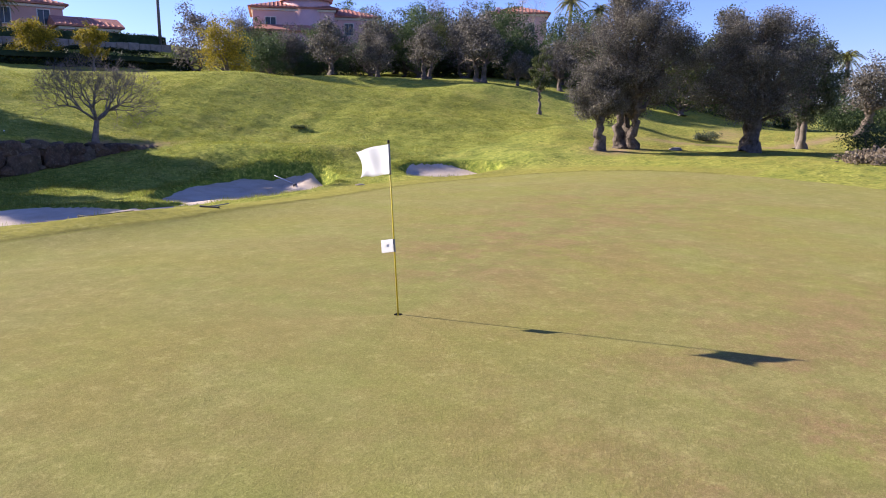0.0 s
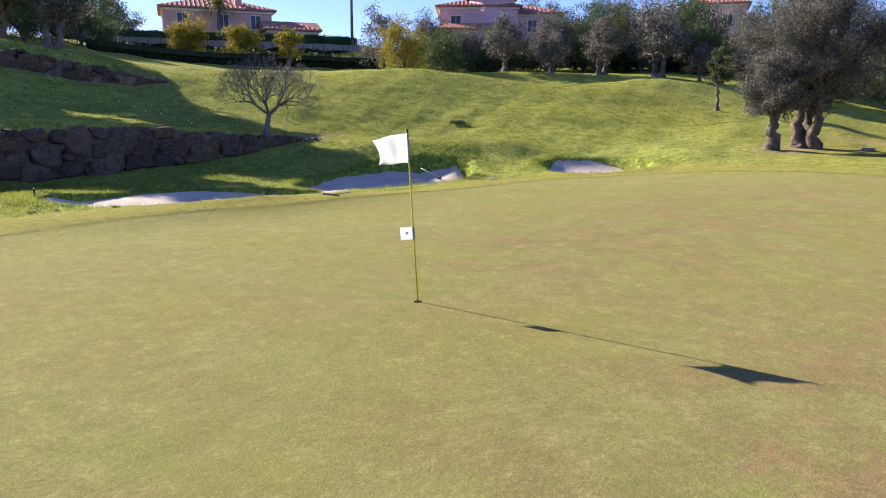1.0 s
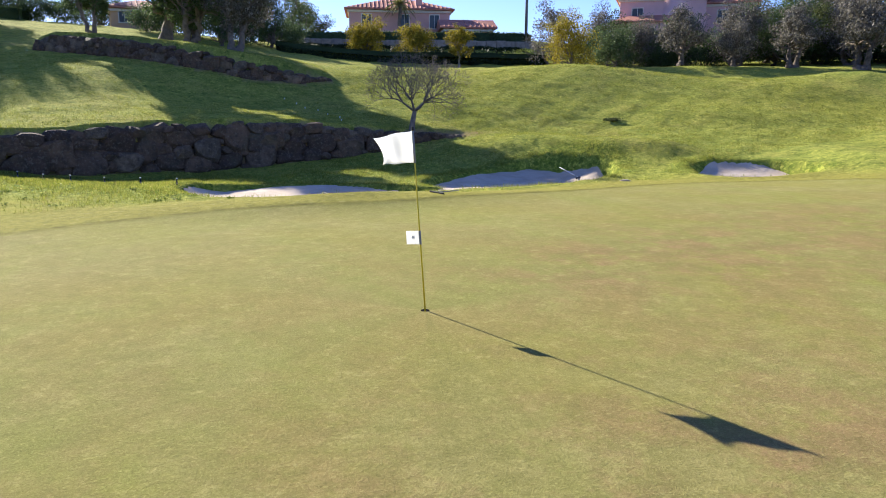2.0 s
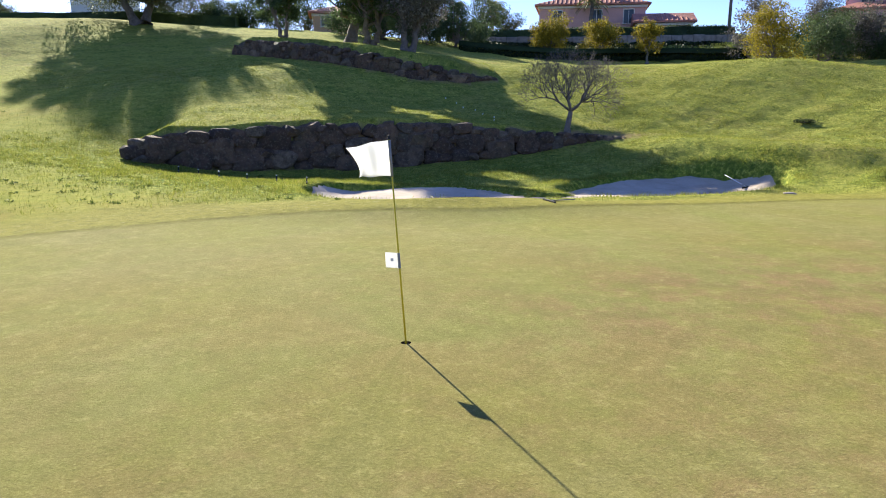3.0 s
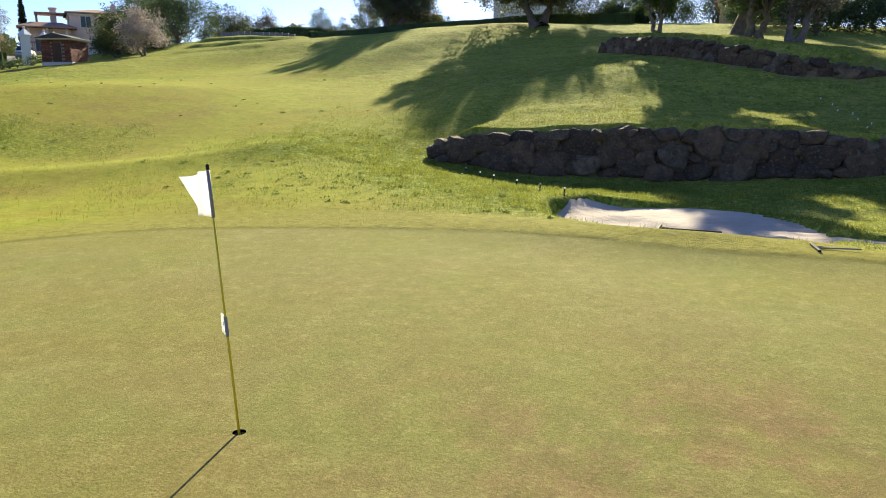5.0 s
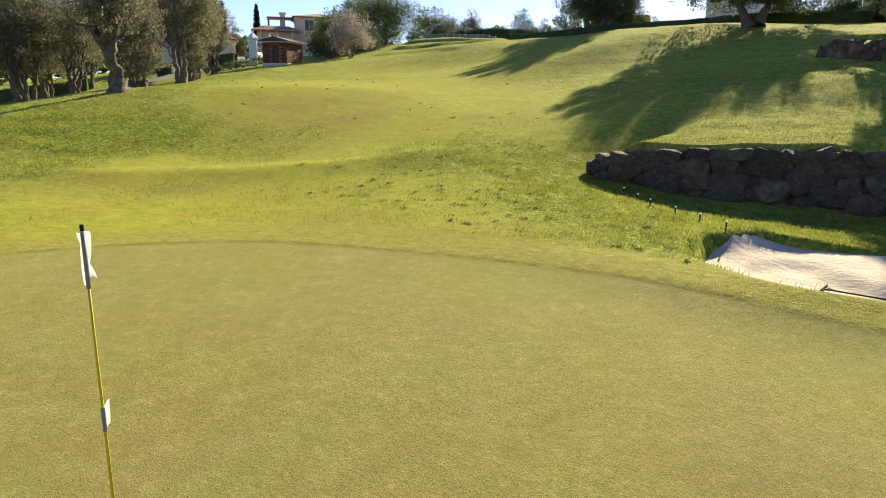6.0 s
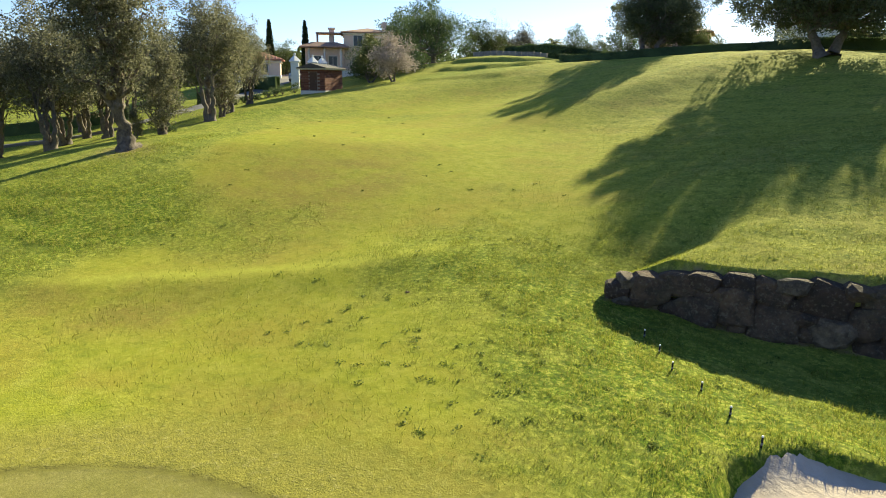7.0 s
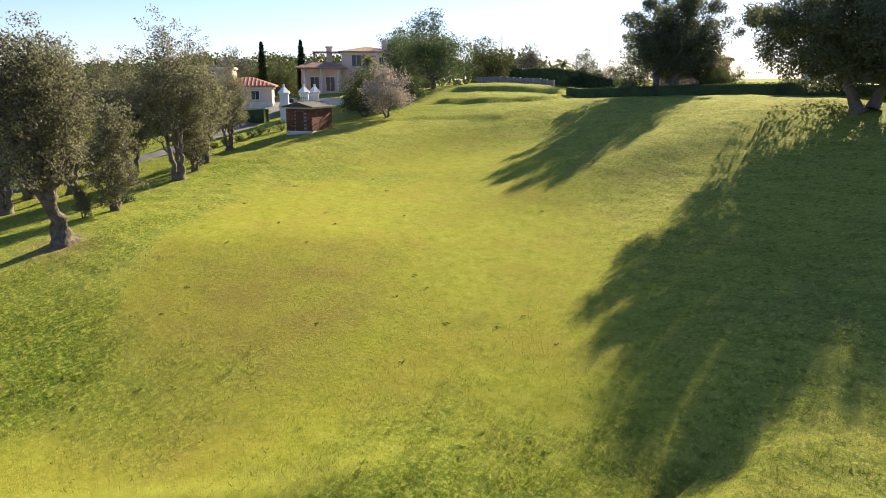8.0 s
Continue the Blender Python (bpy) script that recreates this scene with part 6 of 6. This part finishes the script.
# ---- grass with length ----
def blades(name, label, pick, count, seed, height, width, material, box4):
    """Blades of grass over the ground where pick(x, y) gives their share."""
    rng = np.random.default_rng(seed)
    x0, x1, y0, y1 = box4
    x, y = rng.uniform(x0, x1, count * 3), rng.uniform(y0, y1, count * 3)
    clump = 0.5 + 0.5 * np.sin(3.1 * x + 1.3 * np.sin(2.7 * y)) * np.sin(2.3 * y + 1.7 * np.sin(1.9 * x))
    keep = rng.uniform(0, 1, count * 3) < np.clip(pick(x, y), 0, 1) * (0.35 + 0.65 * clump)
    x, y, clump = x[keep][:count], y[keep][:count], clump[keep][:count]
    edge = np.minimum(np.minimum(x - x0, x1 - x), np.minimum(y - y0, y1 - y)) / (0.22 * min(x1 - x0, y1 - y0))
    stay = rng.uniform(0, 1, len(x)) < smooth01(edge + 0.25 * np.sin(1.3 * x + 0.7 * y))
    x, y, clump = x[stay], y[stay], clump[stay]
    n = len(x)
    z = ground_z(x, y)
    t = rng.uniform(0, 6.283, n)
    h = height * rng.uniform(0.45, 1.2, n) * (0.6 + 0.6 * clump)
    lean = rng.normal(0, 0.45, (n, 2)) * h[:, None]
    dx, dy = np.cos(t) * width / 2, np.sin(t) * width / 2
    a = np.stack([x - dx, y - dy, z - 0.01], 1)
    b = np.stack([x + dx, y + dy, z - 0.01], 1)
    c = np.stack([x + lean[:, 0], y + lean[:, 1], z + h], 1)
    verts = np.stack([a, b, c], 1).reshape(-1, 3)
    me = array_mesh(name, verts, np.arange(n * 3).reshape(-1, 3), material)
    return tagged(new(name, me), label, "grass", kind="stuff")


def rough_share(x, y):
    m = turf_masks(x, y)
    out = polygon_gap(x, y, GREEN_RING) > 1.9
    return np.where(out & (bunker_gap(x, y) > 0.02), 0.12 + 0.9 * m["lush"], 0.0)


blades("rough_grass", "longer tufted rough grass round bunkers and walls", rough_share, 190000, 201, 0.09, 0.017, BLADE, (-20, 20, 6, 27))
blades("lip_grass", "ragged grass hanging over bunker lips", lambda x, y: np.where((bunker_gap(x, y) > -0.06) & (bunker_gap(x, y) < 0.22), 1.0, 0.0), 26000, 202, 0.11, 0.014, BLADE, (-3.5, 22, 9.5, 20.5))
blades("slope_grass", "uneven grass on the slope above the rock wall", lambda x, y: np.where(y > np.interp(x, [p[0] for p in LOWER_WALL], [p[1] for p in LOWER_WALL]) + 0.35, 0.55 * (1 - turf_masks(x, y)["mown"]), 0.0), 150000, 203, 0.06, 0.02, BLADE, (-30, 18, 14.5, 40))
blades("hill_grass", "uneven grass on the rolling mounds behind the bunkers", lambda x, y: np.where((bunker_gap(x, y) > 0.15) & (y > 14.5 + 0.1 * np.abs(x - 17)), 0.6, 0.0), 150000, 206, 0.06, 0.026, BLADE, (6, 38, 9, 38))
blades("verge_grass", "tufty grass on the bank west of the fairway", lambda x, y: turf_masks(x, y)["lush"], 40000, 204, 0.1, 0.03, BLADE, (-40, -14, 1, 21))


def weeds():
    rng = np.random.default_rng(205)
    pts = []
    for x0, x1, y0, y1, n in ((-30, -14, 10, 26, 20), (-9, -1, 10.2, 14.5, 35), (-14, -2, 10.5, 17.5, 60), (-46, -26, 18, 40, 14), (-16, -4, 14, 22, 50)):
        for _ in range(n):
            x, y = rng.uniform(x0, x1), rng.uniform(y0, y1)
            if polygon_gap(np.array(x), np.array(y), GREEN_RING) > 0.4 and bunker_gap(np.array(x), np.array(y)) > 0.3:
                pts.append((x, y, gz(x, y) + 0.02))
    v, f = leaf_cloud(rng, np.array(pts), 0.06, 3000, 0.06, 0.04, 0.3)
    tagged(new("broadleaf_weeds", array_mesh("broadleaf_weeds", v, f, LIGHT_LEAF)), "scattered dark broadleaf weeds in the turf", "weeds", kind="stuff")


weeds()


# ---- pieces: rocks of the two retaining walls, bricks of the hut ----
def rock_meshes(count, seed):
    """Angular boulders: a ball cut flat by many planes."""
    out = []
    for k in range(count):
        rng = np.random.default_rng(seed + k)
        bm = bmesh.new()
        bmesh.ops.create_icosphere(bm, subdivisions=2, radius=0.6)
        planes = [(Vector(rng.normal(0, 1, 3)).normalized(), rng.uniform(0.40, 0.52)) for _ in range(9)]
        planes += [(Vector((n[0], n[1], n[2])).normalized(), 0.40) for n in ((rng.normal(0, 0.12), -1, rng.normal(0, 0.12)), (1, 0, rng.normal(0, 0.25)), (-1, 0, rng.normal(0, 0.25)), (rng.normal(0, 0.2), 0, 1), (rng.normal(0, 0.2), 0, -1))]
        for v in bm.verts:
            p = v.co.copy()
            for n, d in planes:
                over = p.dot(n) - d
                if over > 0:
                    p = p - n * over
            v.co = p * (1 + 0.07 * noise.noise(p * 5 + Vector((k, seed, 0))) + 0.04 * noise.noise(p * 11 + Vector((k, 0, seed))))
        me = bpy.data.meshes.new("rock")
        bm.to_mesh(me)
        bm.free()
        me.materials.append(ROCK)
        out.append(me)
    return out


ROCKS = rock_meshes(10, 300)


def rock_wall(line, rise, size, label, seed, tries=5000):
    """Boulders fitted on the face of a bank: large ones first, small ones in the gaps."""
    rng = np.random.default_rng(seed)
    lx, ly = np.array([p[0] for p in line]), np.array([p[1] for p in line])
    cum = np.concatenate([[0], np.cumsum(np.hypot(np.diff(lx), np.diff(ly)))])
    root = empty("rock_wall", lx[0], ly[0], gz(lx[0], ly[0] - 0.3), 0, label, "rock wall", "dry rock walls")
    origin = Vector(root.location)
    set_down = []
    for n in range(tries):
        share = n / tries
        w = size * (1.5 - 1.05 * share ** 0.5) * rng.uniform(0.85, 1.15)
        s = rng.uniform(0, cum[-1])
        top = float(np.interp(s, cum, rise)) + 0.06
        w = min(w, 0.9 * top + 0.12)
        h = w * rng.uniform(0.55, 0.95)
        if top < h * 0.45:
            continue
        z = rng.uniform(h * 0.25, max(h * 0.3, top - h * 0.55))
        if any(((s - s2) / (w + w2)) ** 2 + ((z - z2) / (h + h2)) ** 2 < 0.135 for s2, z2, w2, h2 in set_down):
            continue
        set_down.append((s, z, w, h))
        x, y = np.interp(s, cum, lx), np.interp(s, cum, ly)
        turn = math.atan2(np.interp(s + 0.4, cum, ly) - np.interp(s - 0.4, cum, ly), np.interp(s + 0.4, cum, lx) - np.interp(s - 0.4, cum, lx))
        ob = new("rock", ROCKS[rng.integers(0, len(ROCKS))])
        ob.parent = root
        place = Vector((x, y + 0.02 + z * 0.12 + rng.uniform(-0.16, 0.1) * size, gz(x, y - 0.45) + z)) - origin
        ob.matrix_basis = Matrix.LocRotScale(place, Euler((rng.normal(0, 0.1), rng.normal(0, 0.14), turn + rng.normal(0, 0.12))), (w * 1.2, size * 1.05, h * 1.22))
    return root


rock_wall(LOWER_WALL, LOWER_RISE, 0.86, "long dark retaining wall of rough reddish boulders", 401)
rock_wall(UPPER_WALL, UPPER_RISE, 0.58, "upper retaining wall of rough brown rocks", 402)


def lay_bricks():
    bm = box(bmesh.new(), -0.115, -0.025, -0.035, 0.115, 0.025, 0.035, 0.005)
    me = bpy.data.meshes.new("brick")
    bm.to_mesh(me)
    bm.free()
    m, nt, bsdf = mat("red_brick", 0.9)
    info = nt.nodes.new("ShaderNodeObjectInfo")
    tone = ramp(nt, info.outputs["Random"], (0.0, (0.13, 0.055, 0.042)), (0.5, (0.20, 0.08, 0.055)), (1.0, (0.27, 0.12, 0.08)))
    tone = mix(nt, ramp(nt, noise_tex(nt, where(nt), 14.0, 4.0, 0.6), (0.4, grey(0.0)), (0.7, grey(0.5))), tone, (0.16, 0.08, 0.06))
    nt.links.new(tone, bsdf.inputs["Base Color"])
    me.materials.append(m)
    rows = int((HUT_H - 0.28) / 0.165)
    for side, length in ((0, HUT_W), (1, HUT_D)):
        for r in range(rows):
            n = int(length / 0.48)
            for k in range(n + 1):
                a = min(length - 0.12, max(0.12, (k + 0.5 * (r % 2)) * length / n + 0.0))
                z = 0.28 + (r + 0.5) * 0.165
                if side == 0 and -1.72 < -a < -0.68 and z < 2.1:
                    continue
                ob = new("brick", me)
                ob.parent = HUT
                ob.matrix_basis = (pose(-a, -0.005, z) if side == 0 else pose(0.005, a, z, 0, 0, 90)) @ Matrix.Diagonal((length / n / 0.235, 1, 2.25, 1))


lay_bricks()
